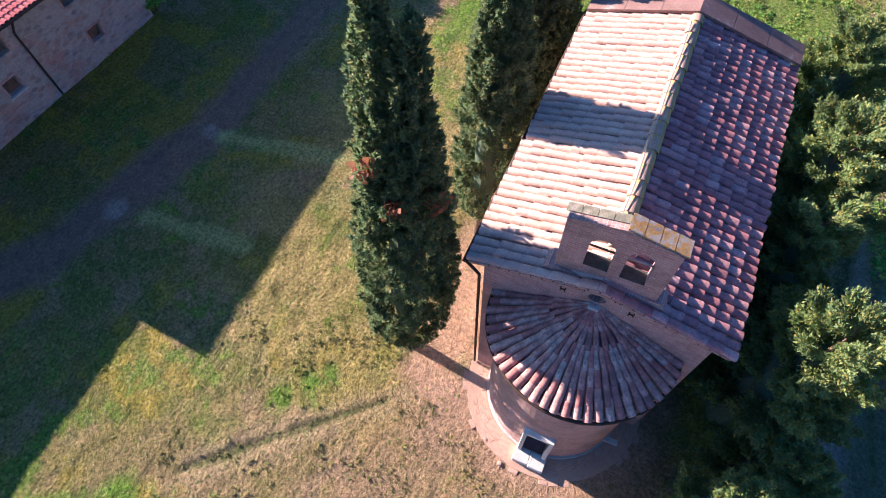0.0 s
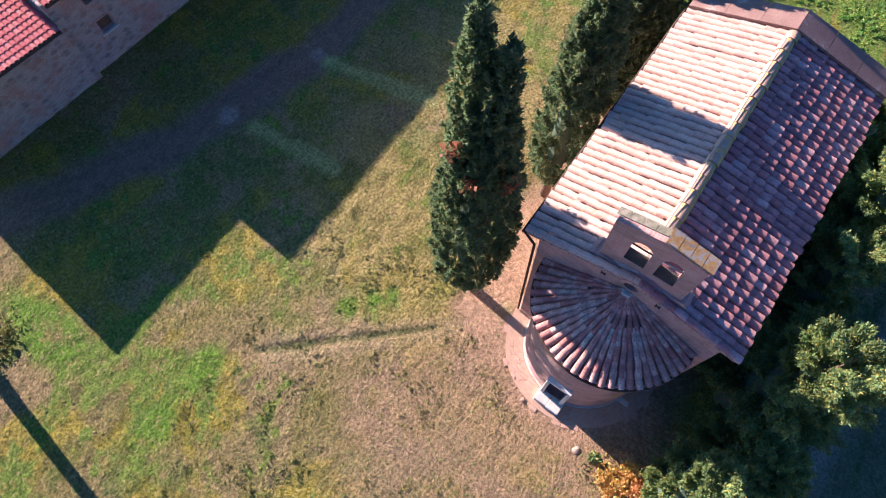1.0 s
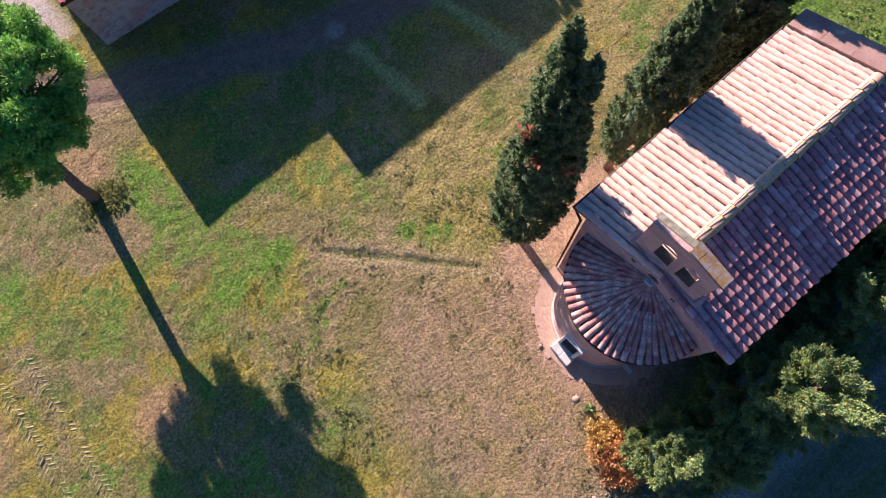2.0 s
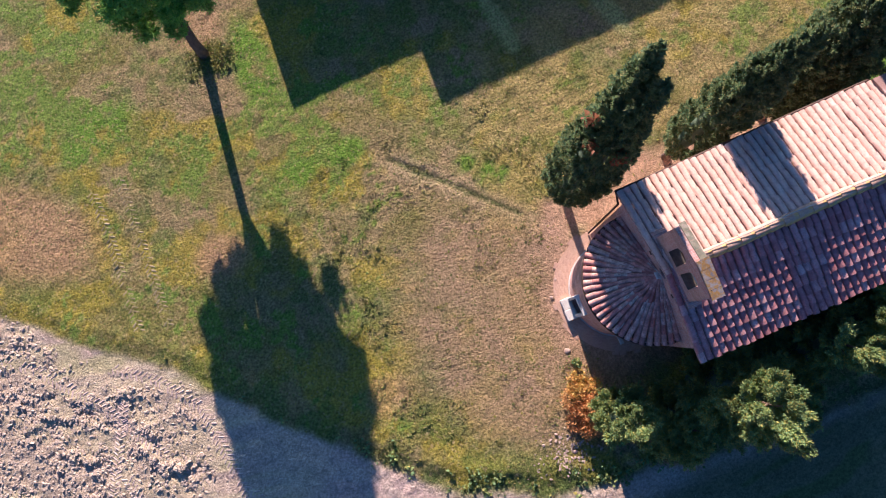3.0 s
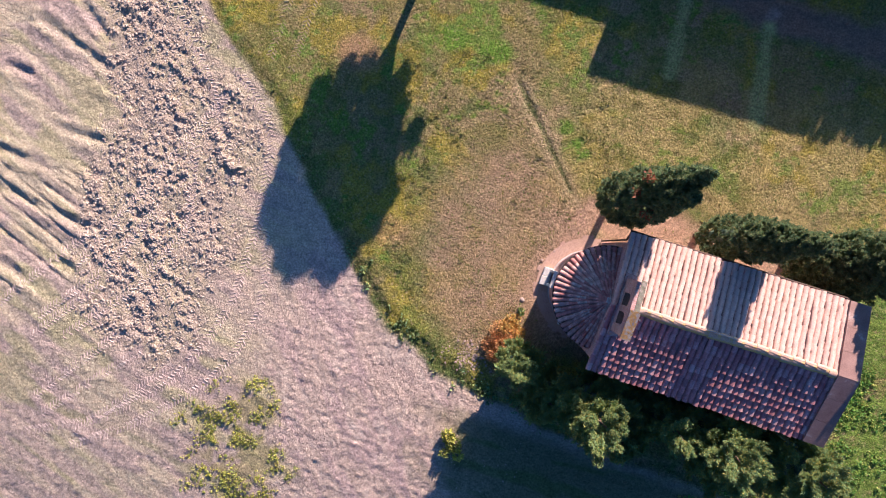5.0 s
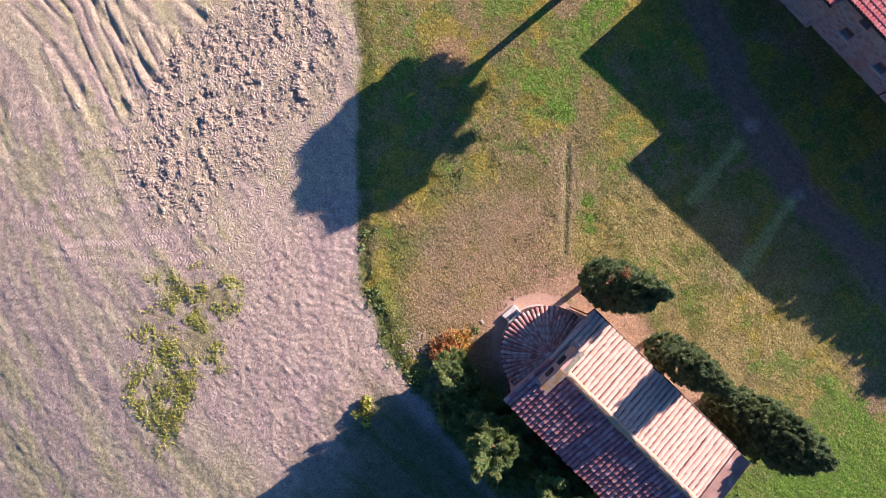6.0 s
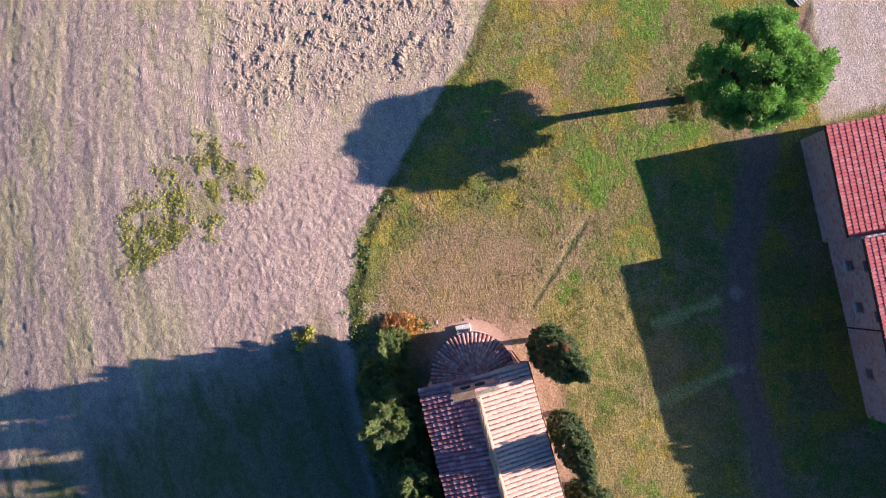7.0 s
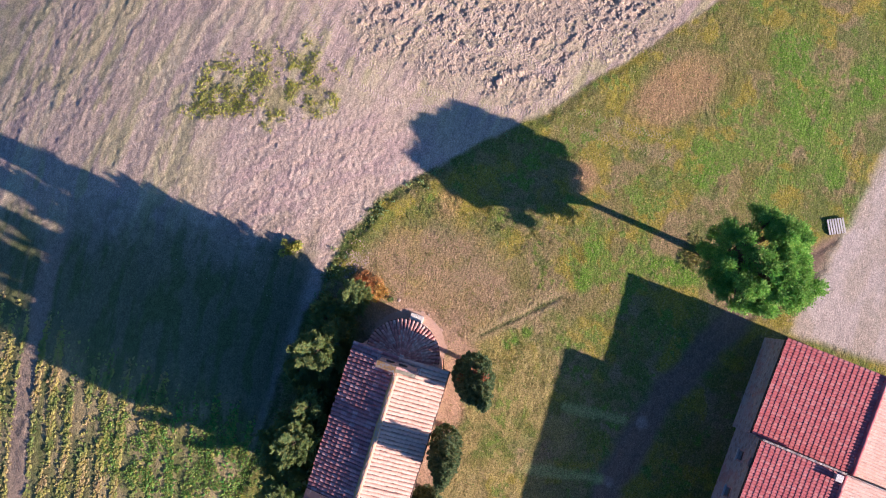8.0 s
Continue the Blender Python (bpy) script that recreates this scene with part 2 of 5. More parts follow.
def part(name, bm, material, parent=None, label="", smooth=False):
    me = bpy.data.meshes.new(name)
    bmesh.ops.recalc_face_normals(bm, faces=bm.faces[:])
    bm.to_mesh(me)
    bm.free()
    me.materials.append(material)
    if smooth:
        me.shade_smooth()
    ob = new(name, me)
    if parent:
        ob.parent = parent
    return tagged(ob, label)


def thing(name, label, category, at=(0, 0, 0), group="", kind=""):
    ob = new(name)
    ob.location = at
    return tagged(ob, label, category, group, kind)


def box(bm, x0, x1, y0, y1, z0, z1, m=None):
    c = [(x, y, z) for z in (z0, z1) for x, y in ((x0, y0), (x1, y0), (x1, y1), (x0, y1))]
    v = [bm.verts.new(m @ Vector(p) if m else p) for p in c]
    for f in ((3, 2, 1, 0), (4, 5, 6, 7), (0, 1, 5, 4), (1, 2, 6, 5), (2, 3, 7, 6), (3, 0, 4, 7)):
        bm.faces.new([v[i] for i in f])
    return v


def bevelled(bm, width=0.01, seg=1):
    bmesh.ops.bevel(bm, geom=bm.edges[:], offset=width, segments=seg, affect="EDGES")
    return bm


def prism(bm, outline, axis, a, b):
    """A flat outline drawn out along an axis ('x' or 'y')."""
    def at(p, q):
        return (q, p[0], p[1]) if axis == "x" else (p[0], q, p[1])
    lo = [bm.verts.new(at(p, a)) for p in outline]
    hi = [bm.verts.new(at(p, b)) for p in outline]
    bm.faces.new(lo)
    bm.faces.new(hi)
    for i in range(len(outline)):
        j = (i + 1) % len(outline)
        bm.faces.new((lo[i], lo[j], hi[j], hi[i]))


def tube(bm, pts, radii, seg=8):
    """A bent, tapering round bar through the points."""
    rings = []
    for i, p in enumerate(pts):
        p = Vector(p)
        d = (Vector(pts[min(i + 1, len(pts) - 1)]) - Vector(pts[max(i - 1, 0)])).normalized()
        s = d.orthogonal().normalized()
        u = d.cross(s)
        r = radii[i] if hasattr(radii, "__len__") else radii
        rings.append([bm.verts.new(p + r * (math.cos(2 * math.pi * k / seg) * s + math.sin(2 * math.pi * k / seg) * u)) for k in range(seg)])
    for a, b in zip(rings, rings[1:]):
        for k in range(seg):
            bm.faces.new((a[k], a[(k + 1) % seg], b[(k + 1) % seg], b[k]))
    bm.faces.new(rings[0][::-1])
    bm.faces.new(rings[-1])


def wall_uv(ob, around=None, radius=1.0):
    """Lays brick courses on upright faces: metres along the wall and up."""
    me = ob.data
    uv = me.uv_layers.new(name="UVMap")
    for poly in me.polygons:
        n = poly.normal
        for li in poly.loop_indices:
            co = me.vertices[me.loops[li].vertex_index].co
            if around and abs(n.z) < 0.5:
                s = math.atan2(co.y - around[1], co.x - around[0] - 1e-4) % (2 * math.pi) * radius
                uv.data[li].uv = (s, co.z)
            elif abs(n.z) > 0.8:
                uv.data[li].uv = (co.x, co.y)
            elif abs(n.x) > abs(n.y):
                uv.data[li].uv = (co.y, co.z)
            else:
                uv.data[li].uv = (co.x, co.z)
    return ob


def cutter_difference(ob, bm):
    """Cuts the closed shape bm out of ob, for good."""
    me = bpy.data.meshes.new("cut")
    bmesh.ops.recalc_face_normals(bm, faces=bm.faces[:])
    bm.to_mesh(me)
    bm.free()
    tool = new("cut", me)
    bpy.context.view_layer.update()
    tool.matrix_world = ob.matrix_world
    mod = ob.modifiers.new("cut", "BOOLEAN")
    mod.operation, mod.object, mod.solver = "DIFFERENCE", tool, "EXACT"
    bpy.context.view_layer.update()
    out = bpy.data.meshes.new_from_object(ob.evaluated_get(bpy.context.evaluated_depsgraph_get()))
    ob.modifiers.clear()
    ob.data = out
    bpy.data.objects.remove(tool)
    bpy.data.meshes.remove(me)
    return ob


# ---- ground: one sheet out to the horizon ----
def lattice(x, y, scale, seed):
    """Smooth value noise in 0..1."""
    r = np.random.RandomState(seed).rand(257, 257)
    u, v = x / scale + 1000.0, y / scale + 1000.0
    i, j = np.floor(u).astype(int), np.floor(v).astype(int)
    a, b = u - i, v - j
    a, b = a * a * (3 - 2 * a), b * b * (3 - 2 * b)
    i, j = i % 256, j % 256
    return (r[i, j] * (1 - a) + r[i + 1, j] * a) * (1 - b) + (r[i, j + 1] * (1 - a) + r[i + 1, j + 1] * a) * b


def fbm(x, y, scale, seed, octaves=4, gain=0.55):
    out, amp, tot = 0.0, 1.0, 0.0
    for k in range(octaves):
        out = out + amp * lattice(x, y, scale / 2 ** k, seed + k)
        tot += amp
        amp *= gain
    return out / tot


def step(a, b, v):
    s = np.clip((v - a) / (b - a), 0, 1)
    return s * s * (3 - 2 * s)


def blob(x, y, cx, cy, rx, ry, turn=0.0):
    """1 at the middle of an ellipse, 0 outside it."""
    c, s = math.cos(radians(turn)), math.sin(radians(turn))
    u, v = (x - cx) * c + (y - cy) * s, -(x - cx) * s + (y - cy) * c
    return 1 - step(0.55, 1.15, np.sqrt((u / rx) ** 2 + (v / ry) ** 2))


DITCH_X = [-400, -60, -36, -21.6, -18.9, -14.3, -11.9, -8.9, -5.6, -3.9, 0, 8, 30, 400]
DITCH_Y = [330, 39, 18.6, 6.7, 4.5, -0.3, -2.5, -5.1, -6.5, -6.8, -7.3, -7.8, -9, -30]


def seg_dist(x, y, x0, y0, x1, y1):
    dx, dy = x1 - x0, y1 - y0
    k = np.clip(((x - x0) * dx + (y - y0) * dy) / (dx * dx + dy * dy), 0, 1)
    return np.hypot(x - x0 - k * dx, y - y0 - k * dy)


def ditch_dist(x, y):
    """Metres from the ditch, positive on the field's side."""
    d = np.full(np.shape(x), 1e9)
    for k in range(len(DITCH_X) - 1):
        d = np.minimum(d, seg_dist(x, y, DITCH_X[k], DITCH_Y[k], DITCH_X[k + 1], DITCH_Y[k + 1]))
    return np.where(y < np.interp(x, DITCH_X, DITCH_Y), d, -d)


CLOD_PLOT = [(-30.9, 11.1), (-26.6, 10.6), (-24.6, 7.7), (-21.9, 4.6), (-18.9, 3.0), (-18.6, 0.8), (-19.4, -1.3), (-18.8, -3.2), (-19.1, -8.3), (-20.6, -11.4), (-25.2, -10.3), (-27.0, -7.9), (-27.5, -2.2), (-27.3, 2.1), (-29.3, 7.3)]
WEED_PLOT = [(-11.8, -20.8), (-14.8, -19.9), (-16.1, -17.5), (-18.0, -14.2), (-17.7, -12.0), (-15.4, -9.6), (-13.6, -11.2), (-12.2, -16.2), (-11.6, -18.6)]


LUSH = [(-18.6, 16.1, 2.4, 1.5, 20), (-25.0, 22.2, 3.4, 2.2, 30), (-28.5, 20.0, 2.6, 1.8, 0), (-28.0, 26.0, 2.6, 2.0, 0), (-20.8, 25.3, 1.6, 1.0, 0), (-10.6, 16.0, 1.1, 2.6, 0),
        (-10.6, 10.4, 1.2, 0.9, 0), (-8.2, 10.3, 1.0, 0.8, 0), (-2.6, 6.7, 1.1, 0.8, 30), (-3.6, 7.6, 0.7, 0.5, 0), (14.3, 9.5, 3.0, 0.9, 0), (17.5, 7.0, 4.2, 3.2, 0), (15.5, 4.5, 2.4, 1.8, 0), (-0.4, 2.9, 0.5, 0.35, 0)]
FURROWS = [(-34, -2.6, -26.9, -2.85), (-34, -4.5, -26.7, -5.25), (-34, -6.2, -26.5, -7.85), (-33.5, -8.2, -27.3, -9.6), (-34, -0.8, -27.3, -0.4), (-34, 2.0, -27.8, 1.4),
           (-33, 5.0, -28.3, 3.5), (-31.5, 10.2, -27.2, 6.0), (-34, 8.8, -28.8, 5.0)]


SOIL_TRACKS = [
    [(-21.4, 5.6), (-19.6, 4.2), (-18.2, 2.4), (-17.6, -1.9), (-17.7, -6.7), (-18.5, -9.3), (-19.9, -12.1), (-23.0, -15.2), (-27.5, -17.6)],
    [(-17.4, -1.6), (-16.4, -4.3), (-16.1, -6.8), (-16.7, -9.1), (-17.7, -11.2), (-21.2, -14.9), (-24.5, -17.4)],
    [(-22.4, 4.3), (-20.4, 1.2)], [(-27.5, 8.9), (-24.8, 7.0), (-22.4, 4.3)],
    [(-26.5, -11.5), (-23.5, -8.0), (-21.3, -3.5), (-22.3, 1.0)], [(-28.2, -10.9), (-25.4, -7.4), (-23.2, -2.9)],
    [(-32.6, -13.5), (-26.7, -5.5)], [(-28.4, -12.2), (-25.1, -7.9)], [(-27.3, -15.4), (-23.4, -10.3)], [(-26.6, -16.2), (-21.9, -10.7)], [(-24.4, -16.5), (-20.1, -11.3)], [(-26.9, -7.5), (-21.4, 4.0)]]


def plot_dist(x, y, plot):
    """Metres from a plot's edge, positive inside it."""
    d, inside = np.full(np.shape(x), 1e9), np.zeros(np.shape(x), bool)
    for (x0, y0), (x1, y1) in zip(plot, plot[1:] + plot[:1]):
        d = np.minimum(d, seg_dist(x, y, x0, y0, x1, y1))
        if y0 != y1:
            inside ^= ((y0 > y) != (y1 > y)) & (x < (x1 - x0) * (y - y0) / (y1 - y0) + x0)
    return np.where(inside, d, -d)


def row_line(x, y):
    """Runs across the field's gently curving rows."""
    q = np.clip(x, -34, 20)
    return y - 0.00725 * q * q - 0.08 * q


def zones(x, y):
    """How much of each kind of ground lies at each place."""
    wob = (fbm(x, y, 1.6, 11) - 0.5)
    dd = ditch_dist(x, y) + wob * 0.8
    field = step(-0.1, 0.35, dd)
    z = {"dd": dd, "field": field}
    # the ploughed clods lie beyond the ditch's north-western stretch
    cl = step(-0.8, 0.9, plot_dist(x, y, CLOD_PLOT) + wob * 2.6)
    rolled = np.full(np.shape(x), 1e9)            # wheels have rolled the clods flat
    for line in SOIL_TRACKS:
        for (x0, y0), (x1, y1) in zip(line, line[1:]):
            rolled = np.minimum(rolled, seg_dist(x, y, x0, y0, x1, y1))
    cl = cl * (0.25 + 0.75 * step(0.22, 0.42, rolled + wob * 0.2))
    z["clods"] = cl * field
    z["weeds"] = step(-0.7, 0.6, plot_dist(x, y, WEED_PLOT) + wob * 3.0) * field * (1 - cl)
    z["yellow"] = blob(x, y, -4.1, -9.7, 1.3, 0.8, 20) * field
    # crop is stretched over the chapel's shadow so its ground can be darkened
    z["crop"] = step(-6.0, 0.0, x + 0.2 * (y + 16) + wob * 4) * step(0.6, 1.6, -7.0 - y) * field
    z["strip_bare"] = z["crop"] * (1 - step(0.5, 1.0, np.abs(row_line(x, y) + 26.6) + wob * 0.8))
    z["track"] = field * (1 - cl) * step(-20, -14, y) * (1 - step(-1.5, 1.5, x)) * step(-18, -13, x) * (1 - z["weeds"])
    z["straw"] = field * (1 - cl) * (1 - z["track"])
    z["row"] = row_line(x, y) + 0.5 * (fbm(x, y, 6, 91, 2) - 0.5)
    ap = np.hypot(x - 0.05, y)
    z["bare"] = (1 - step(2.3, 4.4, ap + wob * 2.2)) * (1 - field) * step(-1.5, 0.5, 1.2 - x)
    z["bare"] = np.maximum(z["bare"], 0.9 * (1 - step(0.6, 1.7, seg_dist(x, y, -0.8, 3.6, 9.5, 3.5) + wob * 1.6)))
    z["tan"] = np.clip(blob(x, y, -4.6, 0.4, 5.0, 6.2, 20) * (0.45 + 1.1 * fbm(x, y, 0.9, 31)), 0, 1) * (1 - field)
    z["dry"] = step(0.44, 0.66, fbm(x, y, 3.2, 41, 4)) * (1 - field)
    rust = np.maximum(blob(x, y, -15.1, 8.2, 1.5, 1.2), blob(x, y, -23.2, 12.9, 4.2, 2.4, 140))
    rust = np.maximum(rust, 0.6 * blob(x, y, -10.6, -0.3, 1.3, 1.0))
    z["rust"] = np.maximum(rust, 0.7 * blob(x, y, -12.6, 19.0, 1.7, 1.5)) * (1 - field)
    z["lush"] = step(0.58, 0.68, fbm(x, y, 1.5, 51, 5, 0.8) + 0.10 * blob(x, y, -9.5, 11.5, 7, 4) + 0.17 * blob(x, y, -22, 21.5, 7, 4, 150)
                     + 0.12 * blob(x, y, 13.5, 8.5, 4.5, 2.0) + 0.3 * blob(x, y, 19, 0, 7.5, 12) - 0.14 * blob(x, y, -5, 1, 6, 7)) * (1 - field)
    spots = np.zeros(np.shape(x))
    for cx, cy, rx, ry, turn in LUSH:
        spots = np.maximum(spots, blob(x, y, cx, cy, rx, ry, turn))
    z["rank"] = spots * step(0.30, 0.50, fbm(x, y, 0.7, 57, 4, 0.7)) * (1 - field)
    z["lush"] = np.maximum(z["lush"], spots * step(0.30, 0.50, fbm(x, y, 0.7, 57, 4, 0.7)) * (1 - field))
    lane = np.minimum(seg_dist(x, y, -9.5, 21.6, -2.3, 17.9), np.minimum(seg_dist(x, y, -2.3, 17.9, 4.6, 15.9), seg_dist(x, y, 4.6, 15.9, 40, 15.2)))
    lane = np.minimum(lane, seg_dist(x, y, -9.5, 21.6, -16, 27))
    z["lane"] = (1 - step(0.6, 1.5, lane + wob * 0.8)) * (1 - field)
    z["lane_d"] = lane
    lot = step(-0.6, 0.6, y - 25.3 - 0.2 * (-9.0 - x) + wob * 1.5) * (1 - step(-9.4, -8.6, x)) * step(-60, -34, x)
    z["lot"] = lot * (1 - field)
    z["lane"] = z["lane"] * (1 - z["lot"])
    z["strip"] = np.maximum(1 - step(0.18, 0.55, seg_dist(x, y, 0.15, 15.6, 0.6, 11.6) + wob * 0.4), 1 - step(0.18, 0.55, seg_dist(x, y, 4.5, 15.2, 5.3, 10.5) + wob * 0.4))
    z["stone_patch"] = np.maximum(1 - step(0.15, 0.5, np.hypot(x - 0.05, y - 16.9) + wob), 1 - step(0.2, 0.55, np.hypot(x - 4.5, y - 15.9) + wob))
    z["line"] = 1 - step(0.03, 0.22, seg_dist(x, y, -2.3, 4.55, -6.6, 9.2) + wob * 0.25)
    z["worn"] = 1 - step(0.15, 0.75, seg_dist(x, y, -2.0, 4.15, -6.4, 8.9) + wob * 0.5)
    z["verge"] = np.exp(-((dd + 0.15) / (0.20 + 0.24 * step(-15, -9, x))) ** 2) * step(-30, -22, x)
    return z


def relief(x, y, z):
    h = 0.06 * (fbm(x, y, 2.5, 71) - 0.5) + 0.085 * (fbm(x, y, 0.34, 73, 2, 0.9) - 0.5) * (1 - z["field"]) * (1 - 0.4 * z["tan"]) * (1 - 0.8 * z["lane"]) * (1 - 0.8 * z["lot"]) * (1 - 0.5 * z["bare"])
    u, v = 0.78 * x - 0.62 * y, 0.62 * x + 0.78 * y
    h = h + z["clods"] * (0.20 * (fbm(u * 0.55, v, 0.46, 81, 2, 0.7) - 0.5) + 0.11 * (fbm(x, y, 0.24, 85, 1) - 0.5)) * (0.45 + 0.9 * step(0.36, 0.60, fbm(u, 2.0 * v, 1.6, 243, 3)))
    row = z["row"]
    furrow = np.cos(row * 2 * math.pi / 1.55) ** 2
    west = step(25.5, 28.5, -x) * (0.25 + 0.75 * blob(x, y, -31, -5.5, 9, 4.2)) * step(0.36, 0.5, fbm(x * 0.2, row, 1.6, 95, 2))
    h = h - z["straw"] * 0.085 * west * furrow ** 6 * (0.3 + 0.7 * step(0.4, 0.6, fbm(x, y, 2.4, 96, 2)))
    for x0, y0, x1, y1 in FURROWS:                # the deep open furrows, each with its turned ridge
        d = seg_dist(x, y, x0, y0, x1, y1) + 0.25 * (fbm(x, y, 1.1, 93, 2) - 0.5)
        h = h + (0.06 * np.exp(-((d - 0.5) / 0.32) ** 2) - 0.06 * np.exp(-(d / 0.26) ** 2)) * step(0.40, 0.62, fbm(x, y, 2.2, 94, 2)) * (1 - z["clods"])
    h = h + z["straw"] * (0.08 * (fbm(x * 0.16, row, 0.75, 97, 2) - 0.5) + 0.05 * (fbm(x, y, 0.30, 98, 1) - 0.5))
    h = h - 1.7 * (np.clip(-8 - y, 0, 60) / 20) ** 1.8      # the field falls away southwards
    h = h + z["track"] * (0.075 * (fbm(x, y, 0.22, 99, 1) - 0.5) + 0.045 * (fbm((x - y) * 0.3, x + y, 0.9, 100, 3) - 0.5))
    for off in (-0.55, 0.55):                       # ruts of the lane and of the field's headland
        h = h - 0.03 * z["lane"] * np.exp(-((z["lane_d"] - 0.6) / 0.2) ** 2)
    h = h - 0.06 * np.exp(-((z["dd"] + 0.10) / 0.30) ** 2) * (0.4 + 0.6 * step(-15, -10, x)) + 0.05 * np.exp(-((z["dd"] + 0.75) / 0.4) ** 2) * step(-30, -20, x)
    h = h - 0.058 * z["line"]
    return h


def grow(first, ratio, reach):
    out, d, s = [], 0.0, first
    while d < reach:
        s *= ratio
        d += s
        out.append(d)
    return out


FINE = 0.10
far = grow(FINE, 1.16, 2500.0)
gx = np.array([-34 - d for d in far[::-1]] + list(np.arange(-34, 16, FINE)) + [16 + d for d in far])
gy = np.array([-35 - d for d in far[::-1]] + list(np.arange(-35, 34, FINE)) + [34 + d for d in far])
X, Y = np.meshgrid(gx, gy, indexing="ij")
Z = zones(X, Y)
H = relief(X, Y, Z)
H = np.where(np.hypot(X, Y) < 2.9, np.minimum(H, 0.0), H)


def tint(base, mask, colour):
    return base + mask[..., None] * (np.array(colour) - base)


g1, g2 = fbm(X, Y, 1.1, 101, 4), fbm(X, Y, 0.45, 111, 3)
col = np.zeros((*X.shape, 3)) + np.array((0.225, 0.222, 0.058))
col = tint(col, step(0.38, 0.66, g1), (0.275, 0.245, 0.085))
col = tint(col, 0.6 * Z["dry"], (0.330, 0.260, 0.135))
col = tint(col, 0.9 * Z["lush"], (0.195, 0.300, 0.045))
col = tint(col, 0.9 * Z["rank"], (0.165, 0.300, 0.030))
lawn = (1 - Z["lush"]) * (1 - Z["bare"])
col = tint(col, (0.80 - 0.35 * step(5.0, 9.0, -X)) * lawn * step(0.50, 0.62, fbm(X, Y, 2.6, 181, 4)), (0.400, 0.290, 0.185))
col = tint(col, 0.85 * lawn * step(0.51, 0.62, fbm(X, Y, 2.2, 185, 4)), (0.370, 0.320, 0.045))
col = tint(col, 0.65 * lawn * step(0.55, 0.66, fbm(X, Y, 1.7, 189, 4)), (0.150, 0.215, 0.045))
col = tint(col, 0.35 * step(0.60, 0.74, g2) * (1 - Z["bare"]), (0.16, 0.195, 0.075))
col = tint(col, 0.80 * Z["tan"], (0.440, 0.305, 0.205))
col = tint(col, 0.9 * Z["bare"], (0.52, 0.345, 0.245))
col = tint(col, 0.75 * Z["rust"], (0.50, 0.315, 0.185))
col = tint(col, 0.85 * blob(X, Y, 5, 8.5, 12, 5.5) * step(0.25, 0.6, fbm(X, Y, 1.0, 161, 3)) * (1 - Z["field"]) * (1 - Z["bare"]) * (1 - 0.8 * Z["lush"]), (0.420, 0.345, 0.135))
col = tint(col, 0.6 * Z["worn"], (0.50, 0.385, 0.24))
col = tint(col, 0.85 * Z["line"], (0.10, 0.13, 0.045))
col = tint(col, Z["lane"], (0.255, 0.185, 0.135))
col = tint(col, 0.85 * Z["strip"], (0.48, 0.50, 0.20))
col = tint(col, 0.6 * Z["stone_patch"], (0.46, 0.38, 0.33))
col = tint(col, Z["lot"], (0.55, 0.475, 0.44))
col = tint(col, 0.6 * Z["lot"] * step(0.5, 0.65, fbm(X * 0.3 + Y * 0.2, Y, 1.6, 171, 3)), (0.46, 0.39, 0.31))
soil = np.zeros_like(col) + np.array((0.560, 0.450, 0.390))
rows_y = Z["row"]
soil = tint(soil, 0.9 * step(0.44, 0.60, fbm(X * 0.22, rows_y, 1.5, 121, 3)), (0.63, 0.535, 0.40))
soil = tint(soil, 0.8 * step(0.50, 0.64, fbm(X * 0.2, rows_y, 1.1, 131, 3)) * Z["straw"], (0.53, 0.415, 0.395))
soil = tint(soil, 0.7 * step(0.55, 0.68, fbm(X * 0.25, rows_y, 0.9, 133, 3)) * Z["straw"], (0.52, 0.475, 0.28))
soil = tint(soil, 0.85 * Z["track"], (0.590, 0.460, 0.420))
soil = tint(soil, 0.7 * Z["track"] * step(0.48, 0.62, fbm((X - Y) * 0.3, X + Y, 1.0, 141, 3)), (0.53, 0.400, 0.405))
soil = tint(soil, 0.7 * Z["track"] * step(0.54, 0.66, fbm((X - Y) * 0.35, X + Y, 0.8, 143, 3)), (0.64, 0.52, 0.47))
soil = tint(soil, Z["clods"], (0.54, 0.455, 0.345))
soil = tint(soil, 0.6 * Z["clods"] * step(0.48, 0.62, fbm(X, Y, 1.6, 145, 3)), (0.50, 0.395, 0.355))
soil = tint(soil, 0.65 * Z["weeds"] * step(0.42, 0.60, fbm(X, Y, 0.8, 147, 3)), (0.34, 0.31, 0.13))
# Chapel's shadow painted into the soil: darker under it, lighter where sunlit.
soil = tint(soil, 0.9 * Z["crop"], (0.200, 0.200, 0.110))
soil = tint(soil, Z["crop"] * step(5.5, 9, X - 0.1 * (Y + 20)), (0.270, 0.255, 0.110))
soil = tint(soil, 0.8 * Z["crop"] * step(5, 9, X) * step(0.44, 0.58, fbm(X * 0.3, rows_y, 0.9, 151, 3)), (0.46, 0.37, 0.21))
soil = tint(soil, 0.6 * Z["crop"] * step(0.5, 0.66, fbm(X * 0.25, rows_y, 0.7, 153, 3)), (0.15, 0.19, 0.06))
soil = tint(soil, 0.75 * Z["strip_bare"], (0.46, 0.34, 0.30))
soil, col = soil * np.array((0.87, 0.875, 0.82)), col * 0.93
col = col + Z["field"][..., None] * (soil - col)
col = tint(col, 0.7 * Z["verge"] * (0.35 + 0.65 * step(-14.5, -10.5, X)) * step(0.30, 0.52, fbm(X, Y, 0.9, 191, 3)), (0.085, 0.130, 0.040))
far_m = step(45, 90, np.hypot(X, Y))
